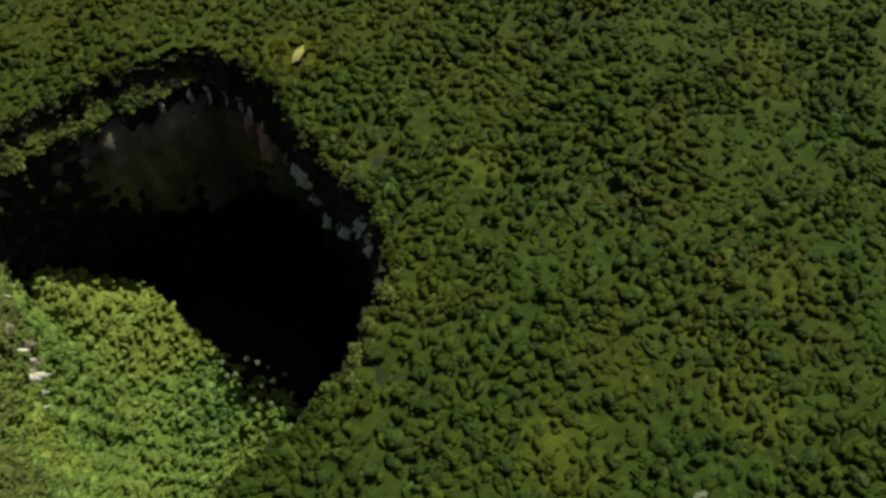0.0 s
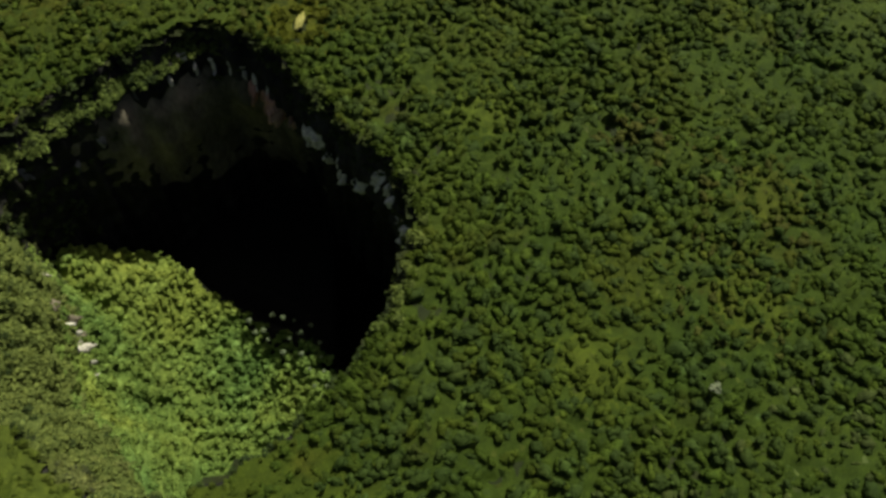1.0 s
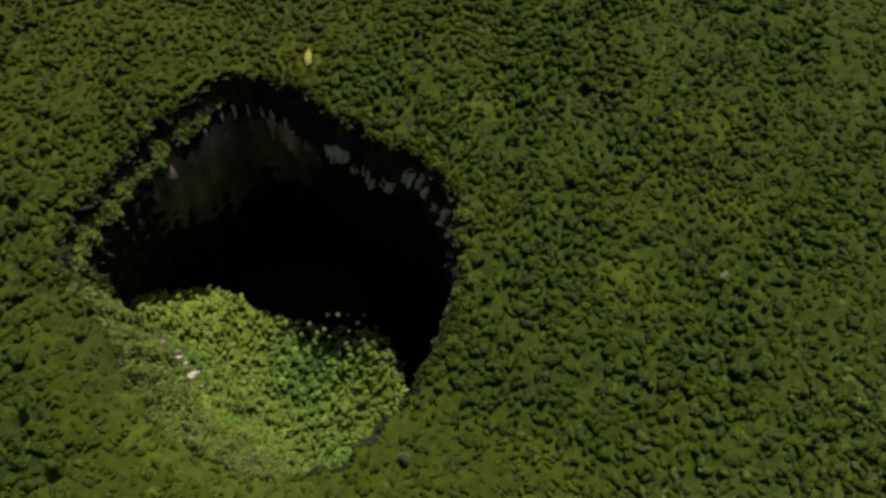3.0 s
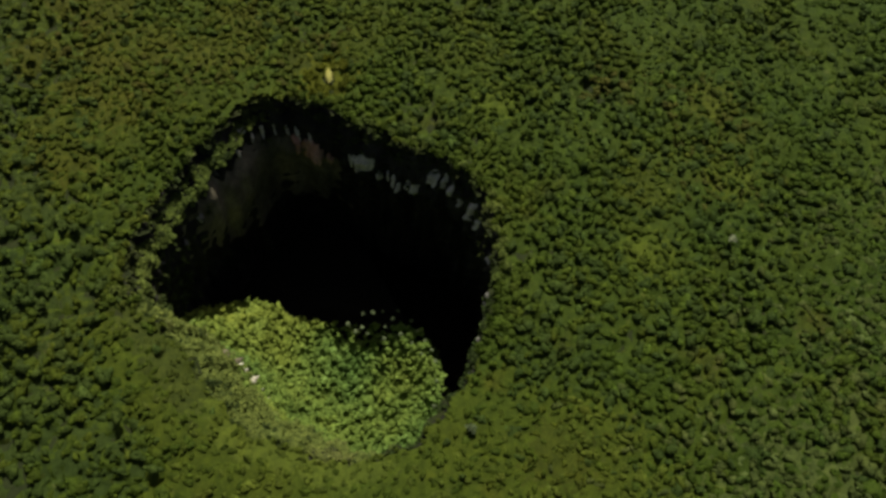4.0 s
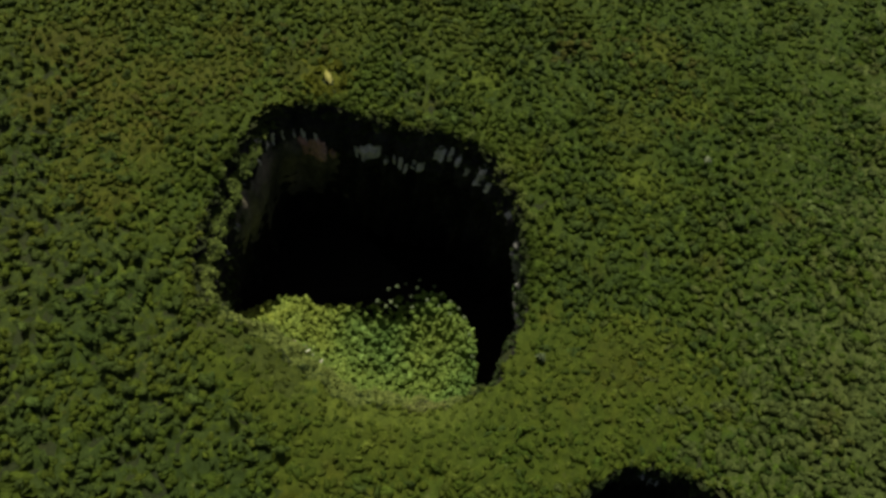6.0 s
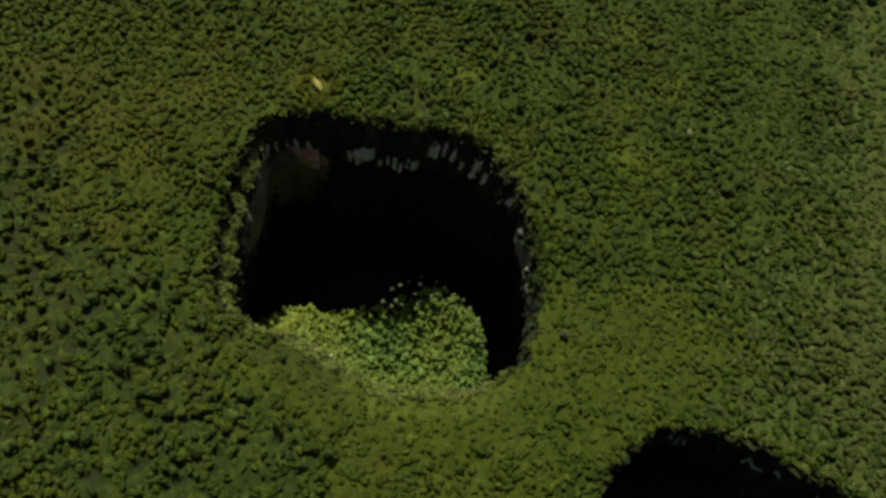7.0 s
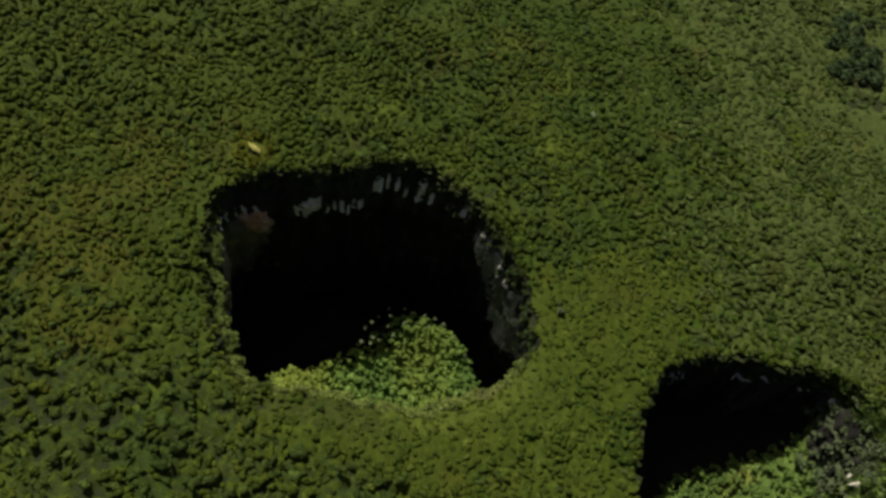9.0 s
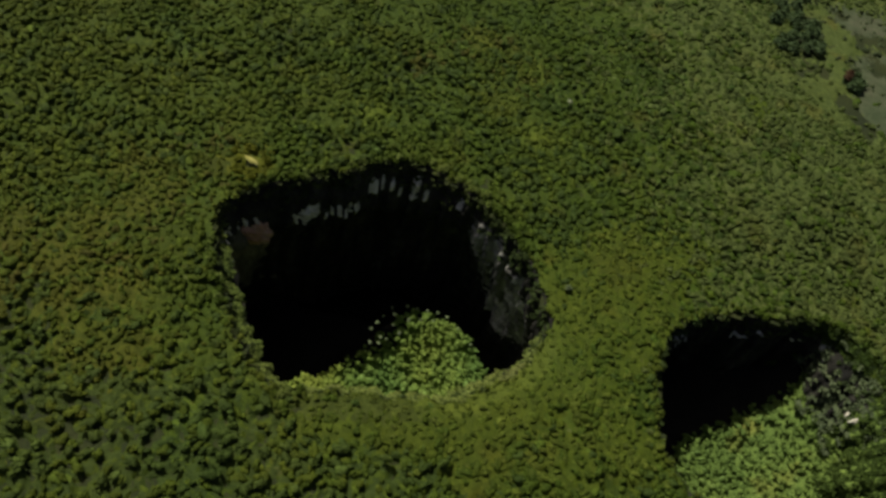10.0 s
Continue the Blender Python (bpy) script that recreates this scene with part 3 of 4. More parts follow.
kind = np.where(rng.uniform(0, 1, len(x)) < 0.6 * drift(x, y, MEADOW, 13), 8, kind)
kind = np.where(stray, rng.choice((0, 0, 1, 1, 2, 2, 2), len(x)), kind)
kind = np.where(rng.uniform(0, 1, len(x)) < 1.3 * open_scrub(x, y), np.where(x - 0.9 * y > 495, 4, kind), kind)
STANDS = (
    (0, "plateau_forest", LEAF, "dense mid-green forest canopy on the plateau", 0.75, 1.2, 0.3),
    (1, "olive_thicket", OLIVE_LEAF, "low smooth olive-green thicket between the taller trees", 0.75, 1.05, 0.26),
    (2, "deep_green_forest", COARSE_LEAF, "coarse deep-green forest with dark gaps between crowns", 0.7, 1.18, 0.7),
    (5, "dull_green_forest", SILVER_LEAF, "dull pale-green forest canopy towards the open scrub", 0.75, 1.2, 0.3),
    (6, "khaki_thicket", KHAKI_LEAF, "khaki-green thicket along the open edge of the sinkhole", 0.65, 1.0, 0.2),
    (4, "pale_scrub", SCRUB_LEAF, "low pale grey-green scrub at the forest edge", 0.5, 0.9, 0.3),
    (7, "ochre_thicket", OCHRE_LEAF, "low ochre-yellow thicket in drifts on the plateau", 0.7, 1.0, 0.2),
    (8, "rim_thicket", EDGE_LEAF, "low yellowish-green thicket along the gentle edge of the sinkhole", 0.65, 1.05, 0.28),
    (3, "russet_trees", RUST_LEAF, "scattered russet-brown crowns in the green canopy", 0.6, 1.0, 0.4),
)
for n, name, mat, label, lo, hi, uneven in STANDS:
    i = np.nonzero(kind == n)[0]
    forest(name, x[i], y[i], level[i] - 0.08 * even[i] + 0.1 + rng.normal(0, 1.45 * uneven, len(i)) * (1 + 0.35 * smooth(-45, -85, x[i])), 1.17 * (1 - 0.3 * even[i]) * np.clip(rng.lognormal(0, 0.26, len(i)), 0.6, 1.9) * rng.uniform(lo, hi, len(i)) * (1 + 0.25 * (x[i] > 235)), mat, label, seed=20 + n, height=1.5, count=2, leafy=8, domed=True)

# Closed lower storey that fills most gaps between the crowns
USTEP = 1.6
ux, uy = np.meshgrid(np.arange(-228, 446, USTEP), np.arange(-348, 300, USTEP))
shape = ux.shape
ux, uy = ux.ravel() + rng.uniform(-0.5, 0.5, ux.size), uy.ravel() + rng.uniform(-0.5, 0.5, uy.size)
even = lawn(ux, uy)
low = (1.0 - 0.3 * drift(ux, uy, OLIVE, 15) + 0.5 * drift(ux, uy, COARSE, 13)) * (1 - 0.2 * even)
uz = 1.5 * swell(ux, uy, 34) + 0.6 * swell(ux, uy, 9, 1.0) - 1.8 * open_scrub(ux, uy) + dip(ux, uy) - 0.45 * low - 0.15 - 1.55 * (1 - even) ** 1.5 - (0.8 * low + 0.35) * rng.uniform(0, 1, len(ux)) ** 1.3 - (1.3 + 0.4 * smooth(-50, -85, ux)) * gap(ux, uy)
i, j = np.meshgrid(np.arange(shape[1] - 1), np.arange(shape[0] - 1))
q = (j * shape[1] + i).ravel()
uf = np.stack([q, q + 1, q + shape[1] + 1, q + shape[1]], -1)
mx, my = ux[uf].mean(1), uy[uf].mean(1)
KEEP = ((np.maximum(depth_in(0, mx, my), depth_in(1, mx, my)) < -2.2) & inside_hull(mx, my) & (np.hypot(mx - YELLOW[0], my - YELLOW[1]) > 3))
uf = uf[KEEP]
smooth_part = lawn(ux, uy, False)[uf].mean(1) + rng.normal(0, 0.08, len(uf)) > 0.3
sheet = np.where(smooth_part, 1, 0)
sheet = np.where((sheet == 0) & (rng.normal(0, 0.2, len(uf)) + smooth(120, 320, 0.4 * mx[KEEP] - 1.2 * my[KEEP]) > 0.5), 4, sheet)
theta_, _ = polar(0, mx[KEEP], my[KEEP])
sheet = np.where(about(theta_, 192, 27) * smooth(22, 8, -depth_in(0, mx[KEEP], my[KEEP])) + rng.normal(0, 0.2, len(uf)) > 0.45, 6, sheet)
sheet = np.where((sheet == 0) & (rng.normal(0, 0.3, len(uf)) + 0.8 * smooth(-55, -110, mx[KEEP]) > 0.6), 5, sheet)
sheet = np.where(about(theta_, 238, 34) * smooth(17, 4, -depth_in(0, mx[KEEP], my[KEEP])) + rng.normal(0, 0.15, len(uf)) > 0.45, 8, sheet)
sheet = np.where(drift(mx[KEEP], my[KEEP], OCHRE, 10) + rng.normal(0, 0.15, len(uf)) > 0.5, 7, sheet)
sheet = np.where(np.hypot((mx[KEEP] - YELLOW[0]) * 0.8, my[KEEP] - YELLOW[1]) + rng.normal(0, 3.2, len(uf)) < 10.5, 2, sheet)
wild = open_scrub(mx[KEEP], my[KEEP]) + rng.normal(0, 0.12, len(uf)) > 0.45
sheet = np.where(wild, np.where(bare_ground(mx[KEEP], my[KEEP]) + rng.normal(0, 0.12, len(uf)) + 0.25 * swell(mx[KEEP], my[KEEP], 14, 2.0) > 0.5, 3, 4), sheet)
for name, some, mat, label in (("understorey", sheet == 0, LEAF, "continuous green understorey filling gaps in the canopy"),
                               ("olive_understorey", sheet == 1, THICKET_LEAF, "even olive-green thicket near the sinkhole rims"),
                               ("yellow_understorey", sheet == 2, YELLOW_LEAF, "olive-yellow low growth round the dry grass knoll"),
                               ("dull_understorey", sheet == 4, SILVER_LEAF, "dull pale-green undergrowth towards the open scrub"),
                               ("deep_green_understorey", sheet == 5, COARSE_LEAF, "deep-green undergrowth between coarse trees"),
                               ("khaki_understorey", sheet == 6, KHAKI_LEAF, "khaki-green undergrowth along the open edge of the sinkhole"),
                               ("rim_understorey", sheet == 8, EDGE_LEAF, "yellowish-green low growth along the gentle edge of the sinkhole"),
                               ("ochre_understorey", sheet == 7, OCHRE_LEAF, "ochre-yellow undergrowth in drifts on the plateau"),
                               ("scrub_understorey", sheet == 3, PALE_GRASS, "pale brownish sedge and bare ground beyond the forest")):
    used, inv = np.unique(uf[some], return_inverse=True)
    ob = new(name, mesh_from(name, np.stack([ux, uy, uz], -1)[used], inv.reshape(-1, 4), mat))
    tagged(ob, label, "bushes", kind="stuff")

x, y = scatter(-330, 560, -460, 420, 11.0)
far = (np.maximum(depth_in(0, x, y), depth_in(1, x, y)) < -2) & ~inside_hull(x, y) & inside_hull(x, y, 110)
x, y = x[far], y[far]
forest("outlying_forest", x, y, rng.normal(0, 0.5, len(x)), rng.uniform(3.2, 4.2, len(x)), LEAF, "more green forest canopy spreading across the plateau", count=3, seed=3)

# ---- forest on the floors ----


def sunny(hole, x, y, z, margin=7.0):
    """Trees are left off the floor where the rim shades it, so it stays black."""
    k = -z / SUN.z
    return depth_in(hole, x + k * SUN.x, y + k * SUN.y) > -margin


def floor_forest(hole, name, label, material):
    (cx, cy), _ = HOLES[hole]
    x, y = scatter(cx - 85, cx + 85, cy - 90, cy + 90, 2.75)
    z = floor_height(hole, x, y)
    theta, r = polar(hole, x, y)
    ok = r < rim_radius(hole, theta) - inset(hole, theta, z) + 1
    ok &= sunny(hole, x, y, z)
    if hole == 0:
        ok &= y < floor_shade_edge(x) + rng.uniform(-1, 4, len(x))
    x, y, z = x[ok], y[ok], z[ok]
    z = z + rng.normal(0, 1.5, len(x)) + 1.0 * swell(x, y, 7)
    forest(name, x, y, z, 0.9 * np.clip(rng.lognormal(-0.2, 0.3, len(x)), 0.45, 1.5), material, label, count=4, seed=5, height=1.6, leafy=9, domed=True)


def floor_thicket(hole, name, label, material):
    """Low growth that covers the sunlit part of a floor between its trees."""
    (cx, cy), _ = HOLES[hole]
    gx, gy = np.meshgrid(np.arange(cx - 84, cx + 84, 1.5), np.arange(cy - 88, cy + 88, 1.5))
    rows, cols = gx.shape
    gx, gy = gx.ravel() + rng.uniform(-0.45, 0.45, gx.size), gy.ravel() + rng.uniform(-0.45, 0.45, gy.size)
    gz = floor_height(hole, gx, gy) - 2.1 - 1.4 * rng.uniform(0, 1, len(gx)) ** 1.2
    i, j = np.meshgrid(np.arange(cols - 1), np.arange(rows - 1))
    q = (j * cols + i).ravel()
    f = np.stack([q, q + 1, q + cols + 1, q + cols], -1)
    x, y, z = gx[f].mean(1), gy[f].mean(1), gz[f].mean(1)
    theta, r = polar(hole, x, y)
    f = f[(r < rim_radius(hole, theta) - inset(hole, theta, z) + 4) & sunny(hole, x, y, z, 4.0) & (np.ptp(gz[f], axis=1) < 5) & ((hole == 1) | (y < floor_shade_edge(x) + 1))]
    used, inv = np.unique(f, return_inverse=True)
    tagged(new(name, mesh_from(name, np.stack([gx, gy, gz], -1)[used], inv.reshape(-1, 4), material)), label, "bushes", kind="stuff")


floor_thicket(0, "floor_thicket", "bright low growth between the trees of the sinkhole floor", FLOOR_LEAF)
floor_thicket(1, "small_floor_thicket", "low green growth on the floor of the smaller sinkhole", SHADE_LEAF)
floor_forest(0, "sinkhole_floor_forest", "bright green forest growing on the sunlit sinkhole floor", FLOOR_LEAF)
floor_forest(1, "small_sinkhole_floor_forest", "green forest on the floor of the smaller sinkhole", SHADE_LEAF)


def wall_growth(hole, name, label, count, density, material, seed, spread=1.0):
    """Bushes clinging to a wall where density(theta, z) allows them."""
    theta, z = rng.uniform(0, 2 * np.pi, count), -rng.uniform(3, 100, count)
    ok = rng.uniform(0, 1, count) < density(theta, z)
    theta, z = theta[ok], z[ok]
    x, y = wall_point(hole, theta, z)
    ok = z > floor_height(hole, x, y) - 2
    x, y, z = x[ok], y[ok], z[ok]
    z = z + dip(x, y) * smooth(-26, -6, z)
    forest(name, x, y, z + 1.0, rng.uniform(0.45, 0.95, len(x)) * spread, material, label, "bushes", seed=seed, count=5)


def slope_undergrowth(hole, name, label, centre, half, z0, z1, material):
    """Closed low growth over the steep vegetated side of a sinkhole."""
    T, ZZ = np.meshgrid(np.radians(np.arange(centre - half, centre + half, 1.15)), np.arange(z0, z1, -1.3))
    shape = T.shape
    T, ZZ = T.ravel() + rng.uniform(-0.007, 0.007, T.size), ZZ.ravel() + rng.uniform(-0.4, 0.4, T.size)
    x, y = wall_point(hole, T, ZZ)
    ZZ = ZZ + dip(x, y) * smooth(-26, -6, ZZ)
    lift = 0.3 + 1.6 * rng.uniform(0, 1, T.size) ** 1.5
    v = np.stack([x - lift * np.cos(T), y - lift * np.sin(T), ZZ], -1)
    i, j = np.meshgrid(np.arange(shape[1] - 1), np.arange(shape[0] - 1))
    q = (j * shape[1] + i).ravel()
    f = np.stack([q, q + 1, q + shape[1] + 1, q + shape[1]], -1)
    m = v[f].mean(1)
    ok = (about(polar(hole, m[:, 0], m[:, 1])[0], centre, half) + rng.normal(0, 0.06, len(m)) > 0.12) & (m[:, 2] > floor_height(hole, m[:, 0], m[:, 1]) - 7)
    used, inv = np.unique(f[ok], return_inverse=True)
    tagged(new(name, mesh_from(name, v[used], inv.reshape(-1, 4), material)), label, "bushes", kind="stuff")


slope_undergrowth(0, "upper_slope_undergrowth", "khaki low growth covering the upper part of the steep sinkhole side", 217, 56, -2.6, -41, SLOPE_LEAF)
slope_undergrowth(0, "lower_slope_undergrowth", "bright low growth covering the lower part of the steep sinkhole side", 217, 56, -39.5, -118, FLOOR_LEAF)
slope_undergrowth(1, "small_hole_upper_undergrowth", "green low growth spilling over the open edge of the smaller sinkhole", 299, 49, -2.6, -14, OLIVE_LEAF)
slope_undergrowth(1, "small_hole_side_undergrowth", "green low growth on the southern side of the smaller sinkhole", 270, 36, -2.6, -70, SHADE_LEAF)
slope_undergrowth(1, "small_hole_lower_undergrowth", "green low growth at the foot of the smaller sinkhole's open side", 292, 48, -38, -70, SHADE_LEAF)
wall_growth(0, "slope_forest", "sunlit green trees on the lower part of the steep sinkhole side", 19000,
            lambda a, z: about(a, 217, 54) * 0.5 * smooth(-32, -46, z), FLOOR_LEAF, 7, 1.25)
wall_growth(0, "upper_slope_thicket", "dull green thicket spilling from the rim down the slope", 26000,
            lambda a, z: about(a, 217, 54) * 0.62 * smooth(-46, -34, z), SLOPE_LEAF, 13, 1.3)
wall_growth(0, "ledge_bushes", "band of green bushes on the ledge under the rim", 60000,
            lambda a, z: about(a, 130, 48) * smooth(-16, -13, z) * smooth(-9, -11, z) * 0.75, GREY_LEAF, 8, 0.8)
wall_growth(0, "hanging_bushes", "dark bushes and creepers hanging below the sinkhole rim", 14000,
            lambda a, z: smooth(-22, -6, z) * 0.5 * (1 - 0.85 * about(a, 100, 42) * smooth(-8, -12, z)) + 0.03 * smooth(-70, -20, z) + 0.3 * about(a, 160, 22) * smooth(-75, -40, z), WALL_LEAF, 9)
wall_growth(1, "small_hole_slope_forest", "green trees on the slope into the smaller sinkhole", 25000,
            lambda a, z: np.maximum(about(a, 301, 50) * (0.6 * smooth(-15, -9, z) + 0.5 * smooth(-36, -44, z)), 0.5 * about(a, 272, 34)), COARSE_LEAF, 11, 1.25)
wall_growth(1, "dusty_bushes", "pale grey-green bushes among dark rock on the open side of the smaller sinkhole", 22000,
            lambda a, z: about(a, 312, 31) * 0.15 * smooth(-5, -10, z) * smooth(-46, -34, z), DUSTY_LEAF, 14, 1.7)
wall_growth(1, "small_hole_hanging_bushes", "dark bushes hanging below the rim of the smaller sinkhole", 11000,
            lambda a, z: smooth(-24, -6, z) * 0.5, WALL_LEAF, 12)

# ---- rim trees ----


def trunk_mesh(seed, height):
    """A tapered, slightly bent trunk with three limbs, its foot at z = -height."""
    r = np.random.default_rng(seed)
    v, f = [], []

    def tube(points, radii):
        at = len(v)
        for (x, y, z), rad in zip(points, radii):
            for k in range(6):
                a = k * math.pi / 3
                v.append((x + rad * math.cos(a), y + rad * math.sin(a), z))
        for s in range(len(points) - 1):
            for k in range(6):
                f.append((at + s * 6 + k, at + s * 6 + (k + 1) % 6, at + s * 6 + 6 + (k + 1) % 6, at + s * 6 + 6 + k))

    b = r.uniform(-0.25, 0.25, (4, 2))
    tube([(b[k][0] * k / 3, b[k][1] * k / 3, -height * (1 - k / 3.2)) for k in range(4)], (0.22, 0.17, 0.13, 0.09))
    for k in range(3):
        a = k * 2.1 + r.uniform(0, 1)
        tube([(0, 0, -height * 0.35), (0.6 * math.cos(a), 0.6 * math.sin(a), -0.2), (1.2 * math.cos(a), 1.2 * math.sin(a), 0.7)], (0.1, 0.07, 0.04))
    return mesh_from("trunk", v, f, BARK, True)


def tree_thing(name, seed, material, label, group, count=12, width=2.0, height=1.9, core=0.6, leafy=6):
    base = new(name)
    v, f = crown_shape(seed, count, width, height, core, leafy)
    part("trunk", trunk_mesh(seed, 3.2), base)
    part("crown", mesh_from("crown", v, f, material, True), base)
    return tagged(base, label, "tree", group)


kinds = [tree_thing("rim_tree", 300 + k, LEAF, "green leafy tree standing at the sinkhole rim", "trees round the sinkhole rims", 9 + k % 4) for k in range(6)]
grey_kinds = [tree_thing("grey_rim_tree", 320 + k, GREY_LEAF, "pale grey-green leafy tree standing at the sinkhole rim", "grey-green trees round the sinkhole rim", 9 + k % 4) for k in range(4)]
olive_kinds = [tree_thing("olive_rim_tree", 330 + k, EDGE_LEAF, "low olive-green tree at the even edge of the sinkhole", "olive trees round the sinkhole rim", 9 + k % 3) for k in range(5)]
order = np.argsort(np.abs(depth_in(0, x_rim, y_rim)) + 30 * (np.maximum(depth_in(1, x_rim, y_rim), -50) > -6))
placed = {"rim_tree": 0, "olive_rim_tree": 0, "grey_rim_tree": 0}
rim_lawn = lawn(x_rim * 1.03, y_rim * 1.03)
for n, k in enumerate(order[:300]):
    group, name = (olive_kinds, "olive_rim_tree") if rim_lawn[k] > 0.25 or 185 < math.degrees(polar(0, x_rim[k], y_rim[k])[0]) < 285 else (kinds, "rim_tree")
    if name == "rim_tree" and math.degrees(polar(0, x_rim[k], y_rim[k])[0]) < 170 and rng.uniform() < 0.35:
        group, name = grey_kinds, "grey_rim_tree"
    if name == "rim_tree" and math.degrees(polar(0, x_rim[k], y_rim[k])[0]) > 325 and n % 5 < 2:
        group, name = grey_kinds, "grey_rim_tree"
    s = rng.uniform(0.7, 1.1) * (0.8 if group is olive_kinds else 1.0)
    p = pose(x_rim[k], y_rim[k], rng.uniform(-2.9, -1.2) + float(dip(x_rim[k], y_rim[k])), rng.uniform(-8, 8), rng.uniform(-8, 8), rng.uniform(0, 360)) @ Matrix.Scale(s, 4)
    if placed[name] < len(group):
        group[placed[name]].matrix_basis = p
    else:
        copy_thing(group[placed[name] % len(group)], p)
    placed[name] += 1
rest = order[300:]
lift, scale_ = rng.normal(-0.3, 0.8, len(rest)) + dip(x_rim[rest], y_rim[rest]), rng.uniform(0.7, 1.05, len(rest))
dusty_share = np.arange(len(rest)) % 5 < 2
for name, some, mat, label in (("rim_forest", ~dusty_share, LEAF, "green trees crowding the sinkhole rims"), ("grey_rim_forest", dusty_share, GREY_LEAF, "pale grey-green trees among the green ones on the sinkhole rims")):
    forest(name, x_rim[rest][some], y_rim[rest][some], lift[some], scale_[some], mat, label, count=8, seed=6)

# ---- single trees and patches ----
pale = tree_thing("pale_tree", 401, PALE_LEAF, "pale silvery crown standing out of the green forest", "pale trees", 10, 1.7, 1.6, 0.9, 6)
spots = ((147.8, -64.1, 1.6),)
for k, (px, py, pz) in enumerate(spots):
    p = pose(px, py, pz - 0.4, 0, 0, 70 * k)
    if k:
        copy_thing(pale, p)
    else:
        pale.matrix_basis = p

dusty = tree_thing("dusty_tree", 405, DUSTY_LEAF, "dull grey-green tree alone in the low thicket by the rim", "", 10, 1.8, 1.6, 0.8, 6)
dusty.matrix_basis = pose(16.3, -87.0, 0.2, 0, 0, 40)

# Pale trees on the sunlit edge of the sinkhole floor
WISPS = ((-0.4, 0.6, -85), (5.4, -3.8, -86), (13.5, 1.0, -85), (21, -7, -83), (28.5, -12, -82), (21, -15.5, -84), (29, -18, -82), (24, -22, -84), (30, -36, -82), (7, -7, -88), (16, -8, -86), (26, -29, -84), (27, -44, -85), (21, -54, -88), (13, -13, -88), (2, -4, -87), (18, -1, -84), (25, -4, -83), (30, -24, -82), (31, -30, -82), (9, 3, -86))
wisp = tree_thing("floor_tree", 420, WISP_LEAF, "pale grey-green tree at the edge of the sunlit floor", "pale trees on the sinkhole floor", 9, 1.75, 2.0, 0.4, 9)
for k, (px, py, pz) in enumerate(WISPS):
    p = pose(px, py, pz + 1.8, 0, 0, 50 * k) @ Matrix.Scale(rng.uniform(0.6, 1.05), 4)
    if k:
        copy_thing(wisp, p)
    else:
        wisp.matrix_basis = p


# ---- rock ----
def rock_face(wall, hole, degrees_at, z, width, height, proud, seed, material=None):
    """A weathered bare face that follows the wall, with ragged edges that sink back into it."""
    r = np.random.default_rng(seed)
    nu, nv = max(9, int(width * 1.6)), max(9, int(height * 1.1))
    U, V = np.meshgrid(np.linspace(-1, 1, nu), np.linspace(-1, 1, nv))
    a = radians(degrees_at)
    T = a + U * width / 2 / float(rim_radius(hole, a) - inset(hole, a, z))
    Zr = z + V * height / 2 + 0.06 * height * np.sin(2.2 * U + seed)
    wave = 0.5 * np.sin(0.9 * U * width + 0.25 * V * height + seed) + 0.35 * np.sin(2.1 * U * width + 0.5 * np.sin(0.3 * V * height) + 2.0 * seed) + 0.25 * np.sin(0.6 * V * height + 3.0 * seed)
    edge = (U * U) ** 1.3 + (V * V) ** 1.3
    out = proud * (0.8 - 1.15 * edge + (0.55 if width < 12 else 0.34 if width < 40 else 0.15) * wave + r.uniform(-0.14, 0.14, U.shape))
    out[[0, -1], :], out[:, [0, -1]] = -1.6, -1.6
    x, y = wall_point(hole, T, Zr)
    v = np.stack([x - out * np.cos(T), y - out * np.sin(T), Zr], -1).reshape(-1, 3)
    i, j = np.meshgrid(np.arange(nu - 1), np.arange(nv - 1))
    q = (j * nu + i).ravel()
    f = np.stack([q, q + 1, q + nu + 1, q + nu], -1)
    return part("rock_face", mesh_from("rock_face", v, f, material or PALE_ROCK), wall, "pinkish-brown bare sandstone face" if material is PINK_ROCK else "grey patch on the sandstone wall" if material in (GREY_ROCK, STREAKED_ROCK) else "pale bare sandstone face")


# Degrees round the sinkhole, height, width, height of the face
FACES = ((54, -29, 12.5, 15), (60, -33, 2.4, 9), (46, -33, 3, 10), (42.5, -34, 2.4, 10), (39, -33, 3, 11), (36, -34, 2.4, 10), (33, -33, 3, 9), (29.5, -33, 4, 10), (22, -19, 6, 12), (17.5, -18, 2.4, 11), (13, -18, 3, 10), (9, -24, 2.4, 9), (2.5, -19, 6, 17), (357, -22, 3, 12), (340, -16, 4, 9),
         (327.5, -34, 4.5, 28), (324, -24, 4, 10), (319, -57, 13, 30), (317, -22, 4, 10), (312, -24, 6, 14), (305, -26, 4, 12), (298, -26, 6, 16), (293, -40, 6, 16), (296, -78, 5, 12), (127, -27, 4, 7), (137, -34, 3, 8), (97, -13, 5, 5), (150, -22, 3, 8), (101, -19, 2, 9), (112, -17, 2, 7), (94, -19, 1.6, 11), (90, -21, 2.2, 12), (86, -22, 1.4, 10), (82, -25, 1.8, 12), (79, -27, 2.4, 11), (75, -29, 2, 9), (73, -40, 4, 12), (330, -39, 2, 3))
for k, (deg, z, w, h) in enumerate(FACES):
    rock_face(wall_big, 0, deg, z, w, h, 0.9, 500 + k, GREY_ROCK if 290 < deg < 345 else STREAKED_ROCK if 110 < deg < 155 else None)
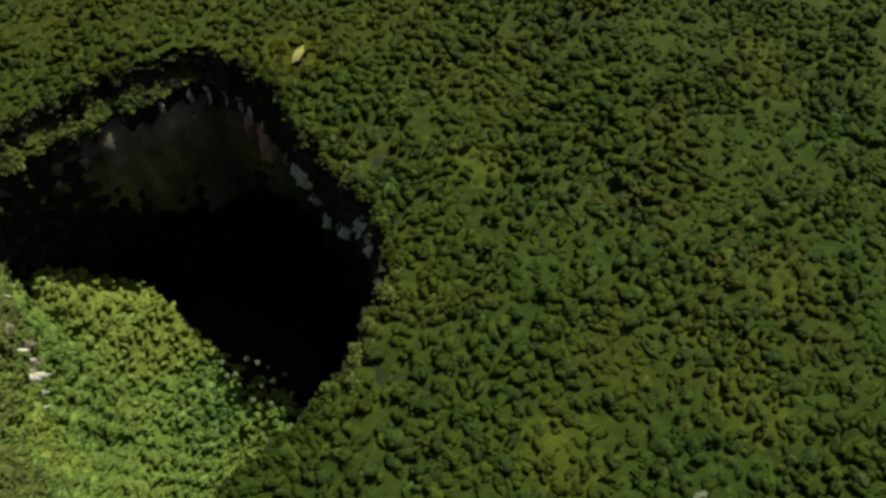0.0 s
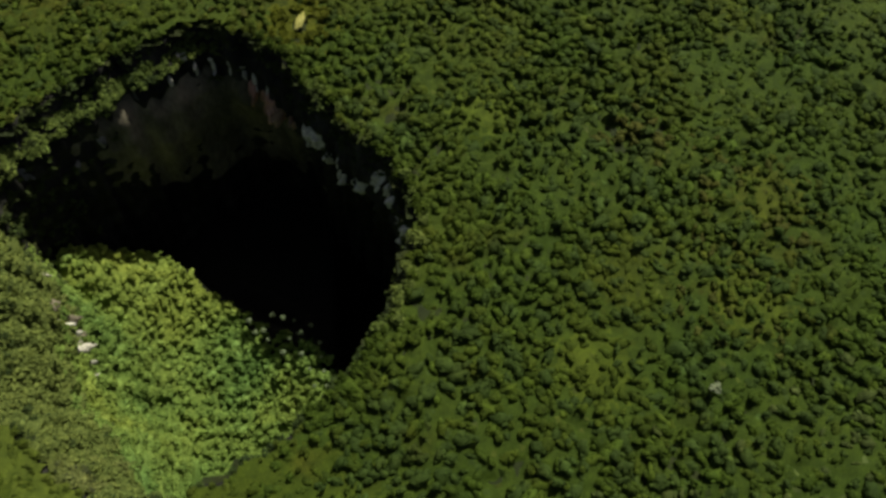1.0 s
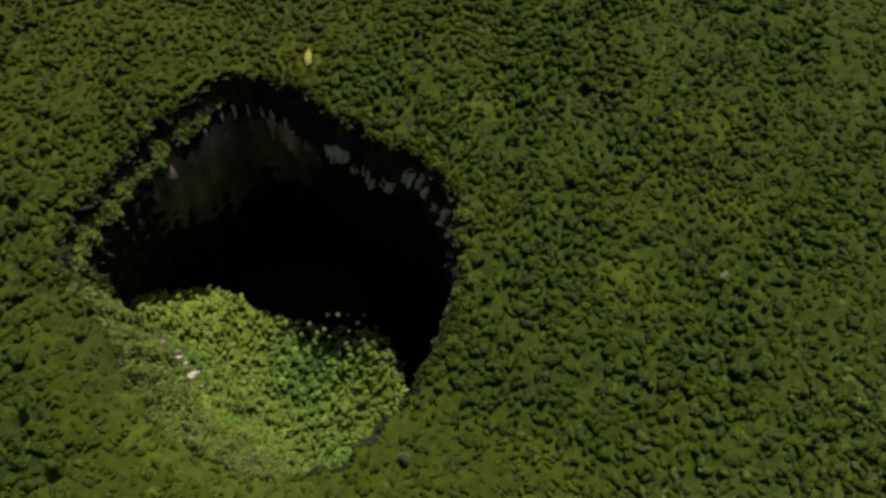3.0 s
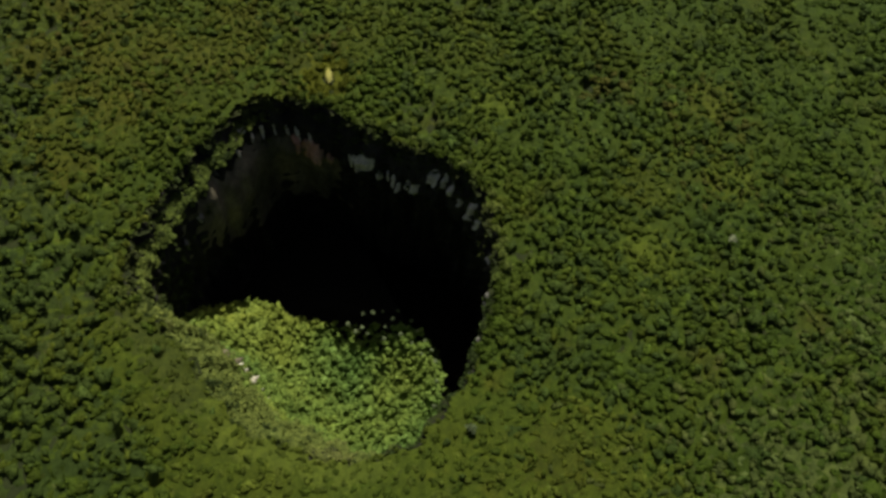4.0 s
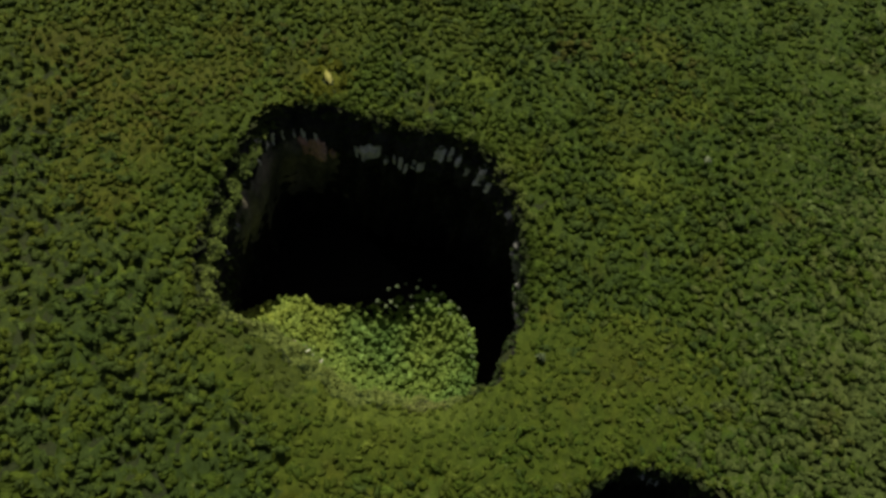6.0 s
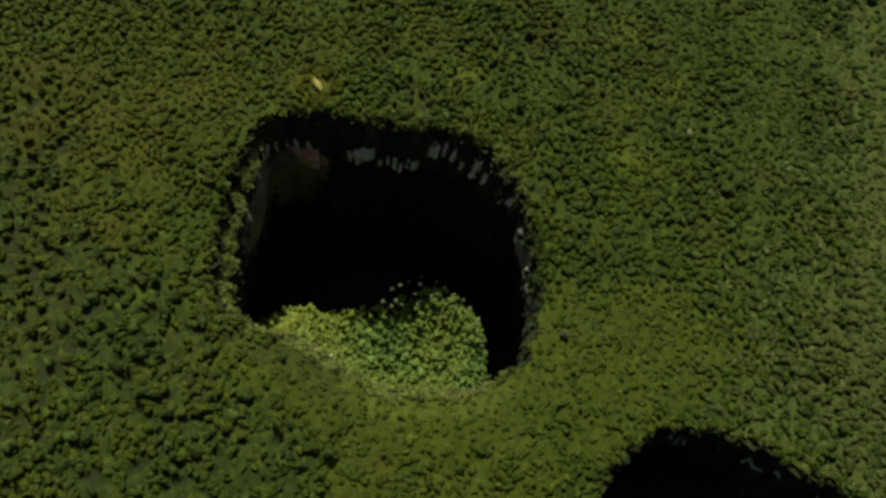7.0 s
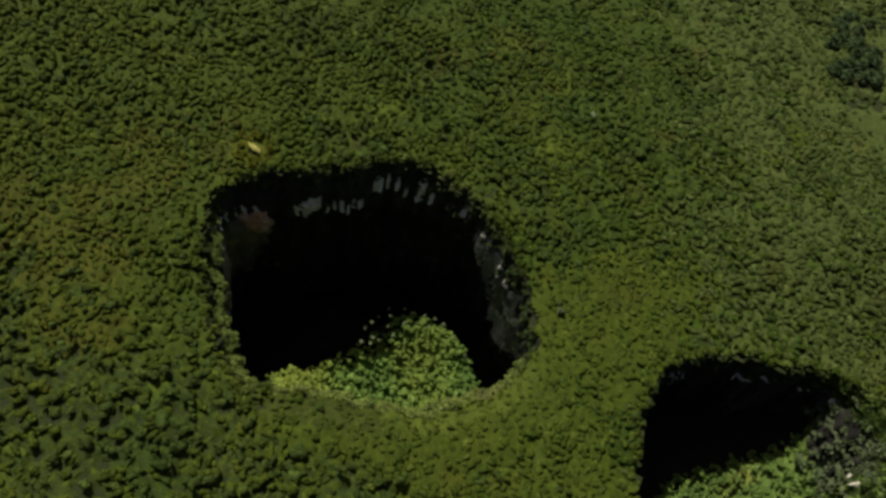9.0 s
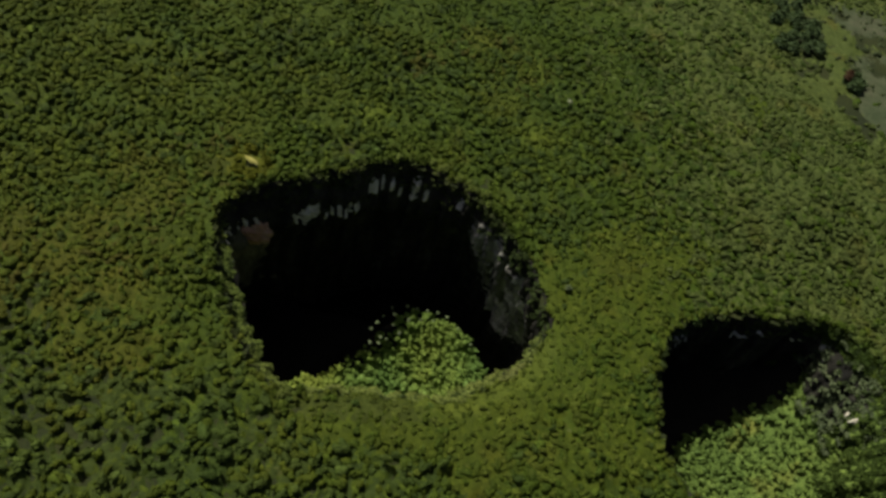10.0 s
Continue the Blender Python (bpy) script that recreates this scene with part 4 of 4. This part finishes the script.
for k, (deg, z, w, h, stone) in enumerate(((75, -42, 12.5, 27, PINK_ROCK), (80, -33, 4, 14, PINK_ROCK), (69, -47, 4, 14, PINK_ROCK), (311, -84, 30, 44, GREY_ROCK), (311, -52, 66, 84, STREAKED_ROCK), (303, -52, 14, 30, GREY_ROCK), (312, -48, 6, 20, GREY_ROCK))):
    rock_face(wall_big, 0, deg, z, w, h, 6.0 if stone is PINK_ROCK else 1.1, 530 + k, stone)
# The thin strips at 40 to 53 degrees stand in for pale hanging creepers
for k, (deg, z, w, h, out) in enumerate(((14, -22, 12, 3.4, 1.0), (5, -17, 5, 3, 1.0), (347, -21, 3, 3, 1.0), (343, -21, 5, 2.6, 1.0), (334, -19, 4.5, 7, 3.0), (331, -23, 2.6, 5, 3.0), (305, -24, 2.6, 5, 3.0), (300, -22, 3, 4, 3.0), (49, -21, 2, 14, 1.0), (46, -24, 1.6, 16, 1.0), (43, -30, 2.2, 18, 1.0), (53, -16, 2, 10, 1.0), (40, -40, 1.8, 14, 1.0))):
    rock_face(wall_small, 1, deg, z, w, h, out, 540 + k, GREY_ROCK if deg < 60 else None)
for k, (deg, z, w, h) in enumerate(((195, -37, 2.6, 5), (197, -41, 2.6, 6), (199.5, -46, 4.4, 10), (203, -49, 4.6, 9), (208.5, -53, 3.2, 8), (212, -57, 2.4, 5), (176, -37, 1.8, 4))):
    rock_face(wall_big, 0, deg, z, w, h, 3.4, 560 + k)
for k, (deg, z, w, h) in enumerate(((190, -35, 9, 10), (193.5, -43, 7, 9), (196, -50, 5, 7))):
    rock_face(wall_big, 0, deg, z, w, h, 2.9, 580 + k, BROWN_ROCK)

# ---- yellow clearing ----
r_ = np.random.default_rng(31)
ring_n = 20
cv = [(YELLOW[0], YELLOW[1], 0.05)]
for ring, rad in ((0, 2.1), (1, 3.2), (2, 4.0)):
    for k in range(ring_n):
        a = k / ring_n * 2 * math.pi
        q = rad * (1 + 0.25 * math.sin(2 * a + 1) + r_.uniform(-0.12, 0.12))
        cv.append((YELLOW[0] + 0.36 * q * math.cos(a) + 0.2 * q * math.sin(a), YELLOW[1] + 1.2 * q * math.sin(a), 0.0 - 0.45 * ring + r_.uniform(-0.1, 0.1)))
cf = [(0, 1 + k, 1 + (k + 1) % ring_n) for k in range(ring_n)]
for ring in (0, 1):
    for k in range(ring_n):
        a, b = 1 + ring * ring_n + k, 1 + ring * ring_n + (k + 1) % ring_n
        cf += [(a, a + ring_n, b), (b, a + ring_n, b + ring_n)]
knoll = new("grass_knoll", mesh_from("grass_knoll", cv, cf, SAND, True))
tagged(knoll, "small bright yellow knoll of dry grass in the forest", "grass", kind="structure")
a, q = rng.uniform(0, 6.28, 40), 6.0 + 5.5 * rng.uniform(0, 1, 40)
forest("yellow_shrubs", YELLOW[0] + q * np.cos(a), YELLOW[1] + q * np.sin(a), rng.normal(-0.7, 0.2, 40), rng.uniform(0.5, 0.8, 40), YELLOW_LEAF, "yellow-green shrubs round the dry grass knoll", "shrubs", seed=40)

# ---- scrub edge beyond the small sinkhole ----
dark_tree = tree_thing("dark_tree", 430, DARK_LEAF, "dark broad tree standing over pale scrub", "dark trees in the scrub", 14, 2.6, 2.6)
CLUMPS = ((28, 298, -208, 27, 21), (14, 337, -205, 16, 14), (8, 263, -245, 7, 7))
planted = 0
for count, cx, cy, rx, ry in CLUMPS:
    for k in range(count):
        a, q = rng.uniform(0, 6.28), math.sqrt(rng.uniform(0, 1))
        p = pose(cx + rx * q * math.cos(a), cy + ry * q * math.sin(a), rng.uniform(-2.9, -1.8), 0, 0, rng.uniform(0, 360)) @ Matrix.Scale(rng.uniform(0.8, 1.35), 4)
        if planted:
            copy_thing(dark_tree, p)
        else:
            dark_tree.matrix_basis = p
        planted += 1
red_tree = tree_thing("red_tree", 440, REDDISH_LEAF, "red-brown leafy tree beside bare ground", "red-brown trees in the scrub", 12, 2.2, 2.4)
red_tree.matrix_basis = pose(263, -241, -0.6, 0, 0, 20) @ Matrix.Scale(1.3, 4)
copy_thing(red_tree, pose(268.5, -243, -0.9, 0, 0, 140) @ Matrix.Scale(1.15, 4))
copy_thing(red_tree, pose(259, -246, -1.2, 0, 0, 250) @ Matrix.Scale(0.8, 4))


# ---- smooth brown buttress high on the far wall, its paler stone standing in for sky and bounce light ----
def buttress(wall, a0, a1, z0, z1, seed):
    n, m = 60, 26
    T, Q = np.meshgrid(np.radians(np.linspace(a0, a1, n)), np.linspace(0, 1, m))
    top = np.interp(np.degrees(T), (62, 70, 78, 86, 92, 110, 128, 140), (-52, -41, -33, -25, -21, -18, z0, z0 - 2)) + 1.2 * np.sin(9 * T + seed)
    Zb = top + (np.interp(np.degrees(T), (a0, 100, 118, a1), (z1, z1 + 10, z1 + 26, z1 + 52)) - top) * Q
    edge = np.minimum(smooth(a0, a0 + 11, np.degrees(T)) * (1 + 0.2 * smooth(104, 88, np.degrees(T))), smooth(a1, a1 - 24, np.degrees(T)))
    out = -1.6 + 5.2 * edge * np.minimum(1, Q * 9) * (1 - 0.6 * smooth(0.4, 1.0, Q)) + 0.4 * np.sin(5 * T + 0.11 * Zb) * np.sin(11 * T - 0.07 * Zb) + 0.45 * np.sin(17 * T + 0.1 * Zb) + 0.35 * np.sin(0.5 * Zb + 6 * T)
    r = rim_radius(0, T) + 1.5 - inset(0, T, Zb) - out
    v = np.stack([HOLES[0][0][0] + r * np.cos(T), HOLES[0][0][1] + r * np.sin(T), Zb], -1).reshape(-1, 3)
    i, j = np.meshgrid(np.arange(n - 1), np.arange(m - 1))
    q = (j * n + i).ravel()
    return part("buttress", mesh_from("buttress", v, np.stack([q, q + 1, q + n + 1, q + n], -1), BROWN_ROCK, True), wall, "smooth brown rock buttress, paler for the light on this wall")


buttress(wall_big, 63, 137, -17, -104, 1.0)
